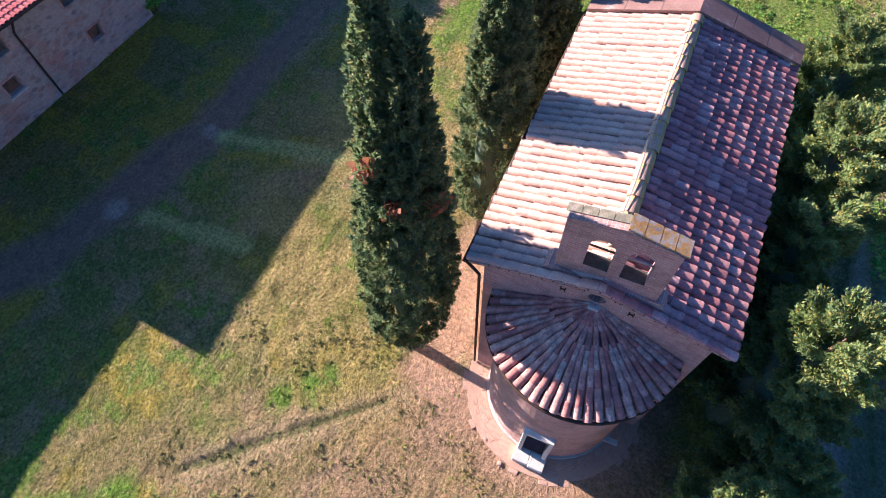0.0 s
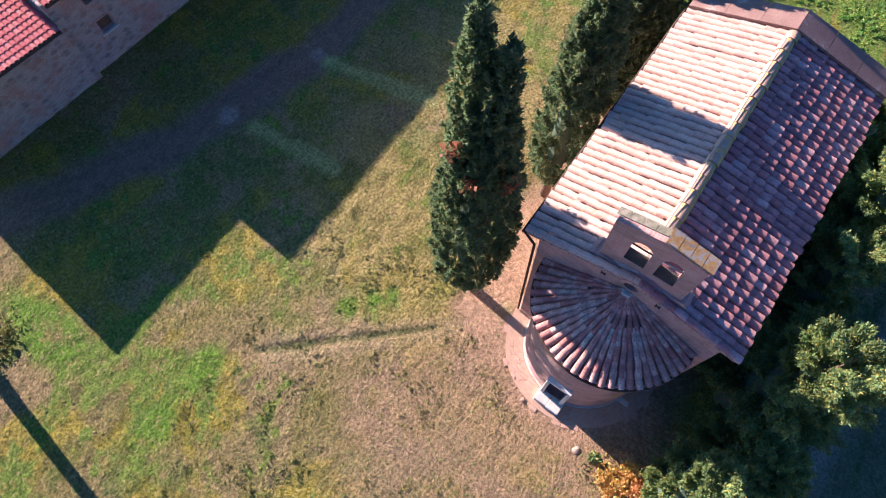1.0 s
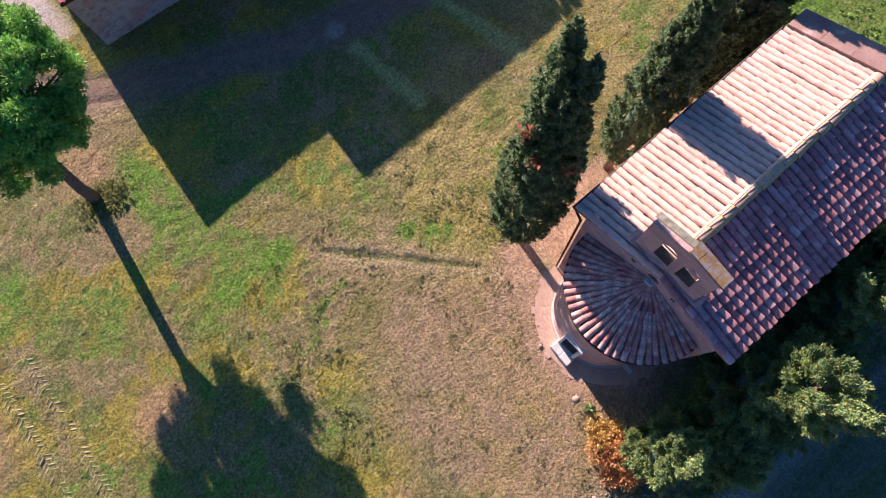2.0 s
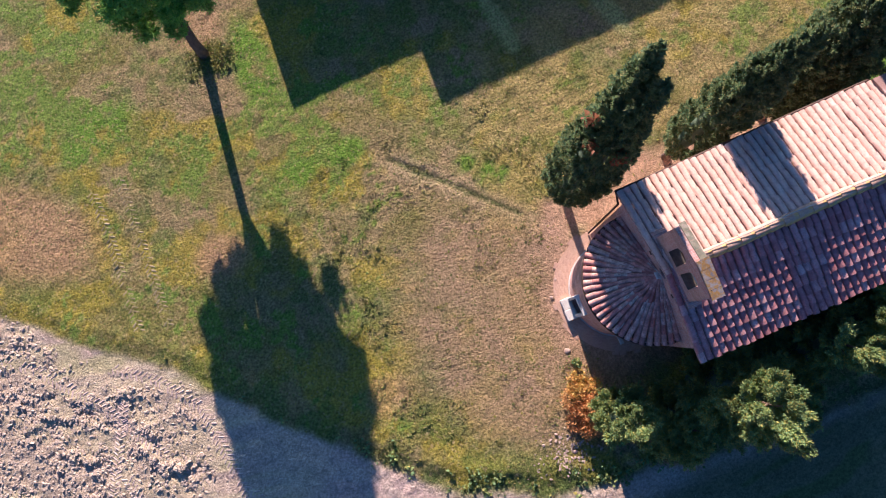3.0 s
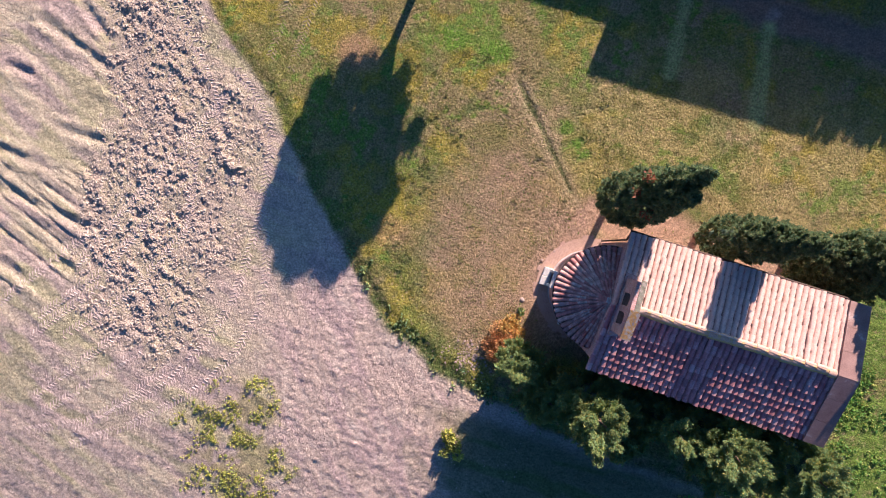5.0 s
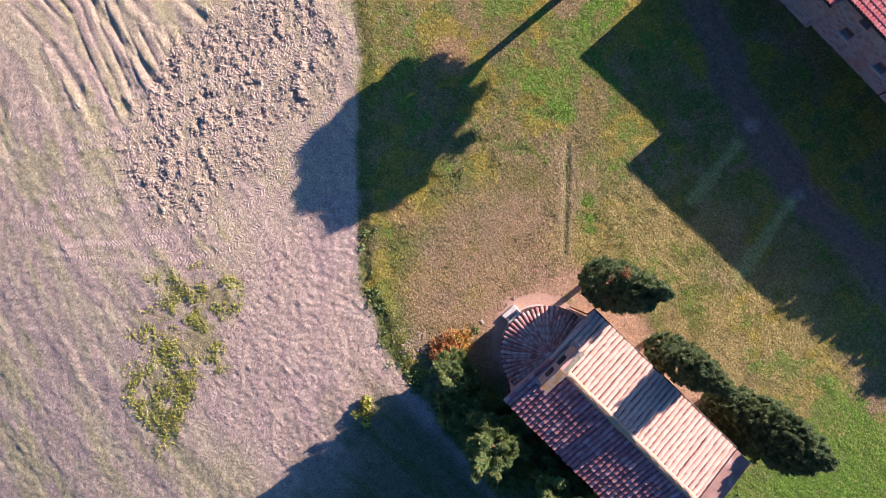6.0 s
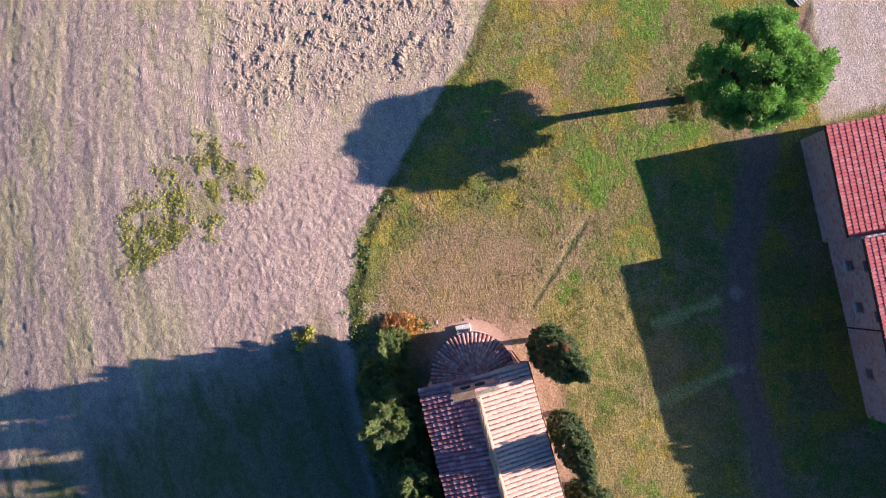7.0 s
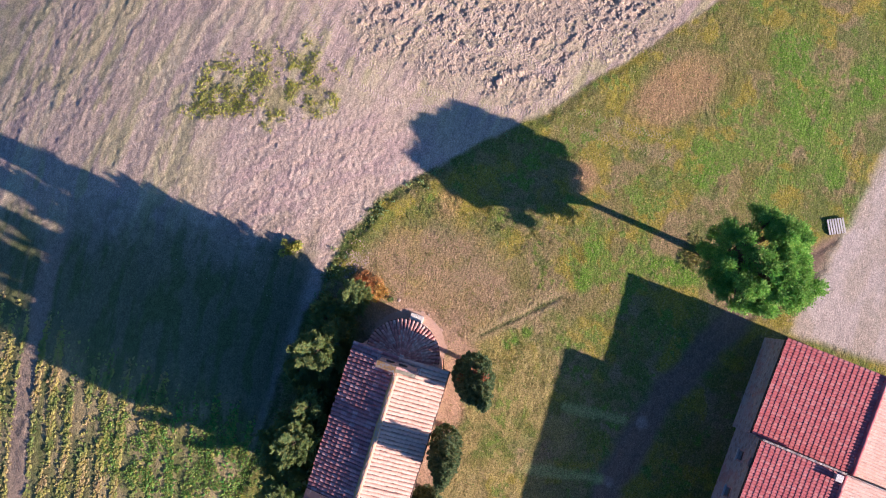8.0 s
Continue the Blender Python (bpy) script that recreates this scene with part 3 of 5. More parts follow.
col = tint(col, 0.5 * far_m, (0.20, 0.19, 0.08))

n0, n1 = X.shape
co = np.stack([X, Y, H], -1).reshape(-1, 3).astype(np.float32)
idx = np.arange(n0 * n1).reshape(n0, n1)
quads = np.stack([idx[:-1, :-1], idx[1:, :-1], idx[1:, 1:], idx[:-1, 1:]], -1).reshape(-1, 4).astype(np.int32)
me = bpy.data.meshes.new("ground")
me.vertices.add(len(co))
me.vertices.foreach_set("co", co.ravel())
me.loops.add(quads.size)
me.loops.foreach_set("vertex_index", quads.ravel())
me.polygons.add(len(quads))
me.polygons.foreach_set("loop_start", np.arange(0, quads.size, 4, dtype=np.int32))
me.update(calc_edges=True)
att = me.color_attributes.new("tone", "FLOAT_COLOR", "POINT")
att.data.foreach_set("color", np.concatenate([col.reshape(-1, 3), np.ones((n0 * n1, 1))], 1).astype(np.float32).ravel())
grain = me.attributes.new("grass", "FLOAT", "POINT")
grain.data.foreach_set("value", (1 - np.maximum.reduce([Z["field"], Z["bare"], Z["lane"], Z["lot"]])).ravel().astype(np.float32))
me.shade_smooth()

M_ground, gt, gp = nodes_of("ground_cover")
at = gt.nodes.new("ShaderNodeAttribute")
at.attribute_name = "tone"
ag = gt.nodes.new("ShaderNodeAttribute")
ag.attribute_name = "grass"
f1 = noise_fac(gt, 2.2, 8.0, 0.72)
f2 = noise_fac(gt, 9.0, 6.0, 0.75)
f3 = noise_fac(gt, 28.0, 4.0, 0.7)
f4 = noise_fac(gt, 5.0, 5.0, 0.7)
grassy = ag.outputs["Fac"]
c = mix(gt, 0.55, at.outputs["Color"], ramp(gt, f1, [(0.3, (0.27, 0.28, 0.26)), (0.7, (0.74, 0.72, 0.70))]), "OVERLAY")
green_spots = math_node(gt, "MULTIPLY", grassy, ramp(gt, f4, [(0.54, (0, 0, 0)), (0.68, (0.55, 0.55, 0.55))]))
c = mix(gt, green_spots, c, (0.115, 0.170, 0.045))
straw_spots = math_node(gt, "MULTIPLY", grassy, ramp(gt, f4, [(0.34, (0.6, 0.6, 0.6)), (0.46, (0, 0, 0))]))
c = mix(gt, straw_spots, c, (0.47, 0.36, 0.20))
c = mix(gt, math_node(gt, "ADD", math_node(gt, "MULTIPLY", grassy, 0.25), 0.50), c, ramp(gt, f2, [(0.36, (0.14, 0.17, 0.14)), (0.64, (0.87, 0.85, 0.81))]), "OVERLAY")
c = mix(gt, math_node(gt, "ADD", math_node(gt, "MULTIPLY", grassy, 0.10), 0.35), c, ramp(gt, f3, [(0.34, (0.20, 0.20, 0.20)), (0.66, (0.82, 0.82, 0.82))]), "OVERLAY")
gt.links.new(c, gp.inputs["Base Color"])
gp.inputs["Roughness"].default_value = 0.95
gp.inputs["Specular IOR Level"].default_value = 0.15
hgt = math_node(gt, "ADD", math_node(gt, "MULTIPLY", f2, 1.2), math_node(gt, "ADD", math_node(gt, "MULTIPLY", f3, 0.5), math_node(gt, "MULTIPLY", f4, 1.2)))
hgt = math_node(gt, "MULTIPLY", hgt, math_node(gt, "ADD", math_node(gt, "MULTIPLY", grassy, 0.5), 0.5))
bump(gt, hgt, 1.0, 0.135)
me.materials.append(M_ground)
ground = tagged(new("ground", me), "dry mown grass running into ploughed pale soil beyond a ditch", "ground", kind="structure")


# ---- the chapel ----
chapel = thing("chapel", "small old brick chapel with clay tile roof and round apse", "chapel")
EAVE_Z, HALF, PITCH = 6.42, 2.85, radians(15.4)
WALL_Y, X0, X1 = 2.5, 0.0, 9.35
RIDGE_Z = EAVE_Z + HALF * math.tan(PITCH)
APX, APR = 0.05, 1.98


def roof_z(y):
    return RIDGE_Z - abs(y) * math.tan(PITCH)


def gable(bm, x0, x1, lift=0.0, half=WALL_Y):
    prism(bm, [(-half, -0.1), (half, -0.1), (half, roof_z(half) - 0.12 + lift), (0, roof_z(0) - 0.12 + lift), (-half, roof_z(half) - 0.12 + lift)], "x", x0, x1)


bm = bmesh.new()
gable(bm, X0, X0 + 0.5)
wall_w = part("wall", bm, M_brick, chapel, "west gable wall of worn brick")
bm = bmesh.new()                                  # the oval oculus above the apse roof
pts = [(0.20 * math.cos(a * math.pi / 8), 6.72 + 0.15 * math.sin(a * math.pi / 8)) for a in range(16)]
prism(bm, pts, "x", -0.2, 0.32)
cutter_difference(wall_w, bm)
wall_uv(wall_w)
bm = bmesh.new()
box(bm, X0 + 0.503, X1 - 0.603, WALL_Y - 0.5, WALL_Y, -0.1, roof_z(WALL_Y) - 0.12)
wall_uv(part("wall", bm, M_brick, chapel))
bm = bmesh.new()
box(bm, X0 + 0.503, X1 - 0.603, -WALL_Y, -WALL_Y + 0.5, -0.1, roof_z(WALL_Y) - 0.12)
wall_uv(part("wall", bm, M_brick, chapel))
bm = bmesh.new()
prism(bm, [(-WALL_Y - 0.1, -0.1), (WALL_Y + 0.1, -0.1), (WALL_Y + 0.1, roof_z(WALL_Y) + 0.14), (0, roof_z(0) + 0.14), (-WALL_Y - 0.1, roof_z(WALL_Y) + 0.14)], "x", X1 - 0.6, X1)
wall_uv(part("wall", bm, M_brick, chapel, "raised east facade wall of brick"))
# sloping slabs on top of the raised facade
for s in (1, -1):
    bm = bmesh.new()
    yy = [0.0, s * 0.95, s * 1.9, s * 2.9]
    for a, b in zip(yy, yy[1:]):
        a2, b2 = a + s * 0.006, b - s * 0.006
        prism(bm, [(a2, roof_z(a2) + 0.145), (b2, roof_z(b2) + 0.145), (b2, roof_z(b2) + 0.235), (a2, roof_z(a2) + 0.235)], "x", X1 - 0.72, X1 + 0.08)
    part("coping", bm, M_coping, chapel, "brown weathered coping slabs, streaked pale")

# boarding under the tiles
roofs = []
for s, nm in ((1, "roof"), (-1, "roof")):
    bm = bmesh.new()
    prism(bm, [(0, roof_z(0) - 0.11), (s * HALF, EAVE_Z - 0.11), (s * HALF, EAVE_Z - 0.02), (0, roof_z(0) - 0.02)], "x", X0 - 0.06, X1 - 0.61)
    roofs.append(part(nm, bm, M_wood, chapel, "low-pitched roof of worn clay tiles"))
roof_n, roof_s = roofs


def half_pipe(length, r0, r1, thick=0.014, seg=6, upside=False):
    """Verts and faces of one curved clay tile along +x, from its low end, bowed upwards (or down)."""
    v, f = [], []
    for x, r in ((0.0, r0), (length, r1)):
        for rr in (r, r - thick):
            for k in range(seg + 1):
                a = math.pi * k / seg
                v.append((x, -rr * math.cos(a), (rr * math.sin(a)) * (-0.75 if upside else 0.8)))
    n = seg + 1
    v += v[:n]                                   # the low end's edge stays crisp
    for k in range(seg):
        f.append((k, k + 1, 2 * n + k + 1, 2 * n + k))          # outside
        f.append((n + k + 1, n + k, 4 * n + k, 4 * n + k + 1)[::-1])            # low end's edge
    if upside:
        f = [t[::-1] for t in f]
    return v, f


def tile_mesh(name, material, *args, **kw):
    v, f = half_pipe(*args, **kw)
    me = bpy.data.meshes.new(name)
    me.from_pydata(v, [], f)
    me.materials.append(material)
    for p in me.polygons:
        p.use_smooth = True
    return me


class Joined:
    """Many small pieces gathered into one mesh."""
    def __init__(self):
        self.v, self.f = [], []

    def add(self, verts, faces, m):
        o = len(self.v)
        self.v += [tuple(m @ Vector(p)) for p in verts]
        self.f += [tuple(i + o for i in t) for t in faces]


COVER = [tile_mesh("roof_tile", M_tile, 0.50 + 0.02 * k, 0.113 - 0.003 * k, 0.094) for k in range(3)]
rng = random.Random(5)
SLOPE = HALF / math.cos(PITCH)
COLS, ROWS_T = 37, 9
TILE_X0, TILE_X1 = X0 + 0.02, X1 - 0.74
pitch_x = (TILE_X1 - TILE_X0) / COLS
cov_v, cov_f = half_pipe(0.51, 0.112, 0.092)
chan_v, chan_f = half_pipe(SLOPE + 0.03, 0.105, 0.105, seg=4, upside=True)
loose_tiles = []
for s, roof in ((1, roof_n), (-1, roof_s)):
    rest, gutters = Joined(), Joined()
    for i in range(COLS + 1):
        x = TILE_X0 + i * pitch_x
        # local x runs up the slope from the eave
        turn = Matrix(((0, 1, 0, 0), (-s, 0, 0, 0), (0, 0, 1, 0), (0, 0, 0, 1))) if s > 0 else Matrix(((0, -1, 0, 0), (1, 0, 0, 0), (0, 0, 1, 0), (0, 0, 0, 1)))
        lean = Matrix.Rotation(-PITCH, 4, "Y")
        eave = Matrix.Translation((x, s * (HALF + 0.05), EAVE_Z - 0.03)) @ turn @ lean
        if i < COLS:
            gutters.add(chan_v, chan_f, Matrix.Translation((pitch_x / 2, 0, 0.075)) @ eave)
        d0 = rng.uniform(-0.012, 0.012)
        for j in range(ROWS_T):
            up = j * (SLOPE - 0.05) / ROWS_T
            m = eave @ pose(up + rng.uniform(-0.035, 0.035), d0 + rng.uniform(-0.014, 0.014), 0.062 + rng.uniform(-0.006, 0.014), rng.uniform(-4, 4), (3.0 if s > 0 else 5.8) + rng.uniform(-1.0, 1.6), rng.uniform(-2.5, 2.5))
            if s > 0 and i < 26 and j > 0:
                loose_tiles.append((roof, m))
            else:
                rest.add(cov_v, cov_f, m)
    # sunlit north slope gets the paler set, shaded south slope the redder
    tagged(link_mesh("roof_tiles", rest.v, rest.f, M_tiles if s > 0 else M_tiles_red_shaded, roof, smooth=True), kind="stuff")
    tagged(link_mesh("channel_tiles", gutters.v, gutters.f, M_channel, roof, smooth=True), kind="stuff")

# ridge tiles, bedded in mortar
for k in range(17):
    x = 0.95 + k * 0.46
    bm = bmesh.new()
    v, f = half_pipe(0.50, 0.185, 0.165, thick=0.02, seg=8)
    vv = [bm.verts.new(p) for p in v]
    for t in f:
        bm.faces.new([vv[i] for i in t])
    ob = part("ridge_tile", bm, M_ridge, chapel, smooth=True)
    ob.matrix_local = pose(x, rng.uniform(-0.02, 0.02), RIDGE_Z + 0.045, rng.uniform(-3, 3), rng.uniform(-1, 2), rng.uniform(-2, 2))
bm = bmesh.new()
prism(bm, [(-0.19, RIDGE_Z - 0.10), (0.19, RIDGE_Z - 0.10), (0.09, RIDGE_Z + 0.09), (-0.09, RIDGE_Z + 0.09)], "x", 0.62, X1 - 0.73)
part("ridge_mortar", bm, M_ridge, chapel)

# dark tube added for the dark line along the sunlit side's eaves
bm = bmesh.new()
tube(bm, [(X0 - 0.08, HALF + 0.10, EAVE_Z - 0.075), (4.0, HALF + 0.10, EAVE_Z - 0.085), (X1 - 0.62, HALF + 0.10, EAVE_Z - 0.095)], 0.055, 8)
part("gutter", bm, M_iron, chapel, "dark tube added along the eaves")
bm = bmesh.new()
tube(bm, [(X0 - 0.04, HALF + 0.08, EAVE_Z - 0.10), (X0 - 0.05, WALL_Y + 0.09, EAVE_Z - 0.5), (X0 - 0.05, WALL_Y + 0.08, 0.05)], 0.04, 8)
part("rain_pipe", bm, M_iron, chapel, "dark metal rain pipe")
# verge of bricks and mortar along the west gable
for s in (1, -1):
    n = 12
    for k in range(n):
        a, b = s * (0.02 + k * HALF / n), s * ((k + 1) * HALF / n - 0.012)
        dz = rng.uniform(-0.008, 0.012)
        bm = bmesh.new()
        prism(bm, [(a, roof_z(a) - 0.03 + dz), (b, roof_z(b) - 0.03 + dz), (b, roof_z(b) + 0.05 + dz), (a, roof_z(a) + 0.05 + dz)], "x", X0 - 0.10, X0 + 0.14)
        wall_uv(part("verge_brick", bm, M_brick, chapel))
# iron tie plates on the gable
for y, z in ((0.72, 6.62), (-0.75, 6.62), (0.35, 6.95), (-0.4, 6.95)):
    bm = bmesh.new()
    for dy in (-0.05, 0.05):
        box(bm, -0.025, -0.002, y + dy - 0.012, y + dy + 0.012, z - 0.08, z + 0.08)
    box(bm, -0.03, -0.004, y - 0.06, y + 0.06, z - 0.012, z + 0.012)
    part("tie_plate", bm, M_iron, chapel)

# the bell gable: a pierced wall over the west end
BX0, BX1, BY, BZ0, BZ1 = 0.20, 0.52, 1.06, 6.85, 8.90
bm = bmesh.new()
prism(bm, [(-BY, BZ0), (BY, BZ0), (BY, BZ1), (0, BZ1 + 0.22), (-BY, BZ1)], "x", BX0, BX1)
bell_gable = part("bell_gable", bm, M_brick, chapel, "brick bell gable with two empty arched openings")
for y in (0.28, -0.46):
    bm = bmesh.new()
    out = [(y - 0.25, 7.52), (y + 0.25, 7.52), (y + 0.25, 8.32)] + [(y + 0.25 * math.cos(a * math.pi / 8), 8.32 + 0.25 * math.sin(a * math.pi / 8)) for a in range(1, 8)] + [(y - 0.25, 8.32)]
    prism(bm, out, "x", BX0 - 0.2, BX1 + 0.2)
    cutter_difference(bell_gable, bm)
wall_uv(bell_gable)
for s in (1, -1):
    bm = bmesh.new()
    top = lambda y: BZ1 + 0.22 * (1 - abs(y) / BY)
    for k in range(4):
        a, b = s * (0.005 + k * 0.285), s * ((k + 1) * 0.285 - 0.008)
        prism(bm, [(a, top(a) + 0.004), (b, top(b) + 0.004), (b, top(b) + (0.05 if s < 0 else 0.025)), (a, top(a) + (0.05 if s < 0 else 0.025))], "x", BX0 + (0.15 if s > 0 else 0.02), BX1 + (0.02 if s > 0 else 0.07))
    part("bell_gable_coping", bm, M_moss if s > 0 else M_lichen, chapel, "mossy coping slabs" if s > 0 else "coping slabs with orange lichen")
for y in (0.28, -0.46):                          # sill slabs painted dark for the shade inside the two openings
    bm = bmesh.new()
    box(bm, BX0 + 0.012, BX1 - 0.004, y - 0.246, y + 0.246, 7.50, 7.545)
    part("opening_sill", bevelled(bm, 0.008), M_opening_shade, chapel, "sill slab painted dark as the opening's shade")
bm = bmesh.new()                                 # stepped footing of the bell gable on the roof
prism(bm, [(-1.3, 6.95), (1.3, 6.95), (1.16, 7.15), (-1.16, 7.15)], "x", BX0 - 0.06, BX1 + 0.05)
wall_uv(part("bell_gable_footing", bm, M_brick, chapel))
for y in (0.28, -0.46):
    bm = bmesh.new()
    tube(bm, [(0.36, y - 0.27, 8.05), (0.36, y + 0.27, 8.05)], 0.022, 8)
    part("bell_bar", bm, M_metal if y < 0 else M_iron, chapel)
# lightning conductor along the ridge and a short mast
bm = bmesh.new()
tube(bm, [(0.58, -0.16, 9.12), (0.75, -0.16, 7.70)] + [(1.2 + 0.7 * k, 0.10 + 0.015 * math.sin(k * 2.1), RIDGE_Z + 0.21) for k in range(11)], 0.011, 6)
part("lightning_conductor", bm, M_metal, chapel, "thin metal lightning conductor cable")
bm = bmesh.new()
tube(bm, [(0.9, -0.30, 7.45), (0.88, -0.30, 8.25)], 0.025, 8)
tube(bm, [(0.9, -0.42, 7.35), (0.88, -0.40, 7.95)], 0.018, 8)
part("vent_pipe", bm, M_metal, chapel, "pale metal pipes")

# the apse: a round wall with a half-cone of tiles
ANG = [math.pi / 2 + math.pi * k / 40 for k in range(41)]
RIM_Z, RIM_R, CONE_Z = 5.28, 2.14, 6.42


def ring_wall(bm, r_in, r_out, z0, z1, ang=ANG, cx=APX):
    rows = []
    for a in ang:
        c, s = math.cos(a), math.sin(a)
        rows.append([bm.verts.new((cx + r * c, r * s, z)) for r, z in ((r_in, z0), (r_out, z0), (r_out, z1), (r_in, z1))])
    for p, q in zip(rows, rows[1:]):
        for k in range(4):
            bm.faces.new((p[k], q[k], q[(k + 1) % 4], p[(k + 1) % 4]))
    bm.faces.new(rows[0])
    bm.faces.new(rows[-1][::-1])


bm = bmesh.new()
ring_wall(bm, APR - 0.45, APR, 0.1, RIM_Z - 0.06)
apse_wall = part("apse_wall", bm, M_brick, chapel, "curved brick apse wall")
bm = bmesh.new()
box(bm, -3, -1.0, -0.30, 0.30, 0.14, 2.1)
cutter_difference(apse_wall, bm)
wall_uv(apse_wall, (APX, 0), APR)
bm = bmesh.new()
ring_wall(bm, APR - 0.02, APR + 0.05, -0.1, 0.15)
plinth = part("plinth", bm, M_plinth, chapel, "pale rendered plinth")
bm = bmesh.new()
box(bm, -3, -1.0, -0.42, 0.42, 0.1, 2.2)
cutter_difference(plinth, bm)
bm = bmesh.new()
ring_wall(bm, APR - 0.2, APR + 0.07, RIM_Z - 0.17, RIM_Z - 0.05)
wall_uv(part("cornice", bm, M_brick, chapel, "projecting brick course under the eaves"), (APX, 0), APR)
# dark sheet added behind the doorway in place of the shade inside
bm = bmesh.new()
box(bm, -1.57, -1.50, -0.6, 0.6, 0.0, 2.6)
part("inner_door", bm, M_dark, chapel, "dark sheet standing in for the unlit interior")
# doorway of pale stone
FX0, FX1 = -2.06, -1.80
for y0, y1, z0, z1, nm in ((0.30, 0.42, 0.14, 2.1, "door_jamb"), (-0.42, -0.30, 0.14, 2.1, "door_jamb"), (-0.42, 0.42, 2.103, 2.24, "door_lintel")):
    bm = bmesh.new()
    box(bm, FX0, FX1, y0, y1, z0, z1)
    part(nm, bevelled(bm, 0.012), M_stone, chapel, "pale dressed stone")
for y0, y1, x0, z1 in ((0.0, 0.46, -2.38, 0.22), (-0.47, -0.012, -2.41, 0.24)):
    bm = bmesh.new()
    box(bm, x0, FX1 - 0.15, y0, y1, -0.05, z1)
    part("door_step", bevelled(bm, 0.02), M_stone, chapel, "worn pale stone slab")

# cone deck and its tiles
bm = bmesh.new()
tip = bm.verts.new((X0 - 0.005, 0, CONE_Z - 0.05))
low = [bm.verts.new((APX + RIM_R * math.cos(a), RIM_R * math.sin(a), RIM_Z - 0.05)) for a in ANG]
for p, q in zip(low, low[1:]):
    bm.faces.new((tip, p, q))
under = [bm.verts.new((APX + RIM_R * math.cos(a), RIM_R * math.sin(a), RIM_Z - 0.10)) for a in ANG]
for k in range(40):
    bm.faces.new((low[k], low[k + 1], under[k + 1], under[k]))
tip2 = bm.verts.new((X0 - 0.005, 0, CONE_Z - 0.12))
for p, q in zip(under, under[1:]):
    bm.faces.new((tip2, q, p))
apse_roof = part("apse_roof", bm, M_wood, chapel, "half-cone roof of weathered clay tiles")
APSE_TILES = [tile_mesh("roof_tile", M_apse_tile, 0.47, r, r - 0.014) for r in (0.100, 0.090, 0.080, 0.068, 0.072, 0.058)]
n_col = 29
for i in range(n_col):
    a = math.pi / 2 + math.pi * (i + 0.5) / n_col
    rim = Vector((APX + (RIM_R + 0.05) * math.cos(a), (RIM_R + 0.05) * math.sin(a), RIM_Z - 0.03))
    d = Vector((X0, 0, CONE_Z + 0.02)) - rim
    full = d.length
    yaw, rise = math.degrees(math.atan2(d.y, d.x)), math.degrees(math.asin(d.z / full))
    rows_k = 6 if i % 2 == 0 else 4
    slide = rng.uniform(0.0, 0.16)
    for j in range(rows_k):
        up = j * 0.40 - (slide if j else 0.0)
        if up > full - 0.30:
            continue
        m = pose(*rim, 0, 0, yaw) @ pose(0, 0, 0, 0, -rise, 0) @ pose(up + rng.uniform(-0.03, 0.03), rng.uniform(-0.012, 0.012), 0.07 + rng.uniform(0, 0.015), rng.uniform(-4, 4), 2.6 + rng.uniform(-1, 1), rng.uniform(-3, 3))
        ob = new("roof_tile", APSE_TILES[j])
        ob.parent = apse_roof
        ob.matrix_local = m
chan = Joined()
for i in range(n_col + 1):
    a = math.pi / 2 + math.pi * i / n_col
    rim = Vector((APX + (RIM_R + 0.05) * math.cos(a), (RIM_R + 0.05) * math.sin(a), RIM_Z - 0.015))
    d = Vector((X0, 0, CONE_Z + 0.02)) - rim
    v, f = half_pipe(d.length * 0.75, 0.10, 0.03, seg=4, upside=True)
    chan.add(v, f, pose(*rim, 0, 0, math.degrees(math.atan2(d.y, d.x))) @ pose(0, 0, 0, 0, -math.degrees(math.asin(d.z / d.length)), 0))
tagged(link_mesh("channel_tiles", chan.v, chan.f, M_channel, apse_roof, smooth=True), kind="stuff")
bm = bmesh.new()
box(bm, -0.16, 0.0, -0.12, 0.12, CONE_Z - 0.02, CONE_Z + 0.10)
part("apex_stone", bevelled(bm, 0.03), M_plinth, chapel)
# mortar fillet where the apse roof meets the gable
bm = bmesh.new()
prism(bm, [(-2.2, 5.26), (2.2, 5.26), (0.05, CONE_Z + 0.10), (-0.05, CONE_Z + 0.10)], "x", -0.05, -0.002)
part("mortar_fillet", bm, M_plinth, chapel)
# dark tube that stands in for the shadow line under the apse's tile ends
bm = bmesh.new()
tube(bm, [(APX + (RIM_R + 0.09) * math.cos(a), (RIM_R + 0.09) * math.sin(a), RIM_Z - 0.10) for a in ANG], 0.045, 8)
part("gutter", bm, M_iron, chapel, "dark tube added along the eaves")
# small shelf lamp bracket on the apse's shaded side
bm = bmesh.new()
box(bm, -0.95, -0.80, -2.12, -1.72, 0.55, 0.62)
part("bracket", bm, M_stone, chapel)


# ---- the farmhouse ----
house = thing("farmhouse", "long rubble-stone farmhouse with red clay tile roofs", "house", (-8.2, 23.35, 0))
house.rotation_euler = (0, 0, radians(-4.6))
HD = 11.5


def house_block(x0, x1, eave, ridge_y, rise, back, front):
    bm = bmesh.new()
    prism(bm, [(front, -0.1), (back, -0.1), (back, eave - 0.1), (ridge_y, eave + rise - 0.12), (front, eave - 0.1)], "x", x0, x1)
    return part("wall", bm, M_house_wall, house, "rough rubble-stone wall, patched with brick")


HA, HB, FRONT_B = 3.27, 4.06, 0.40
wall_a = house_block(0.0, 6.55, HA, 6.2, 0.36, 12.0, 0.12)
wall_b = house_block(6.553, 17.4, HB, 5.2, 0.30, 10.4, FRONT_B)


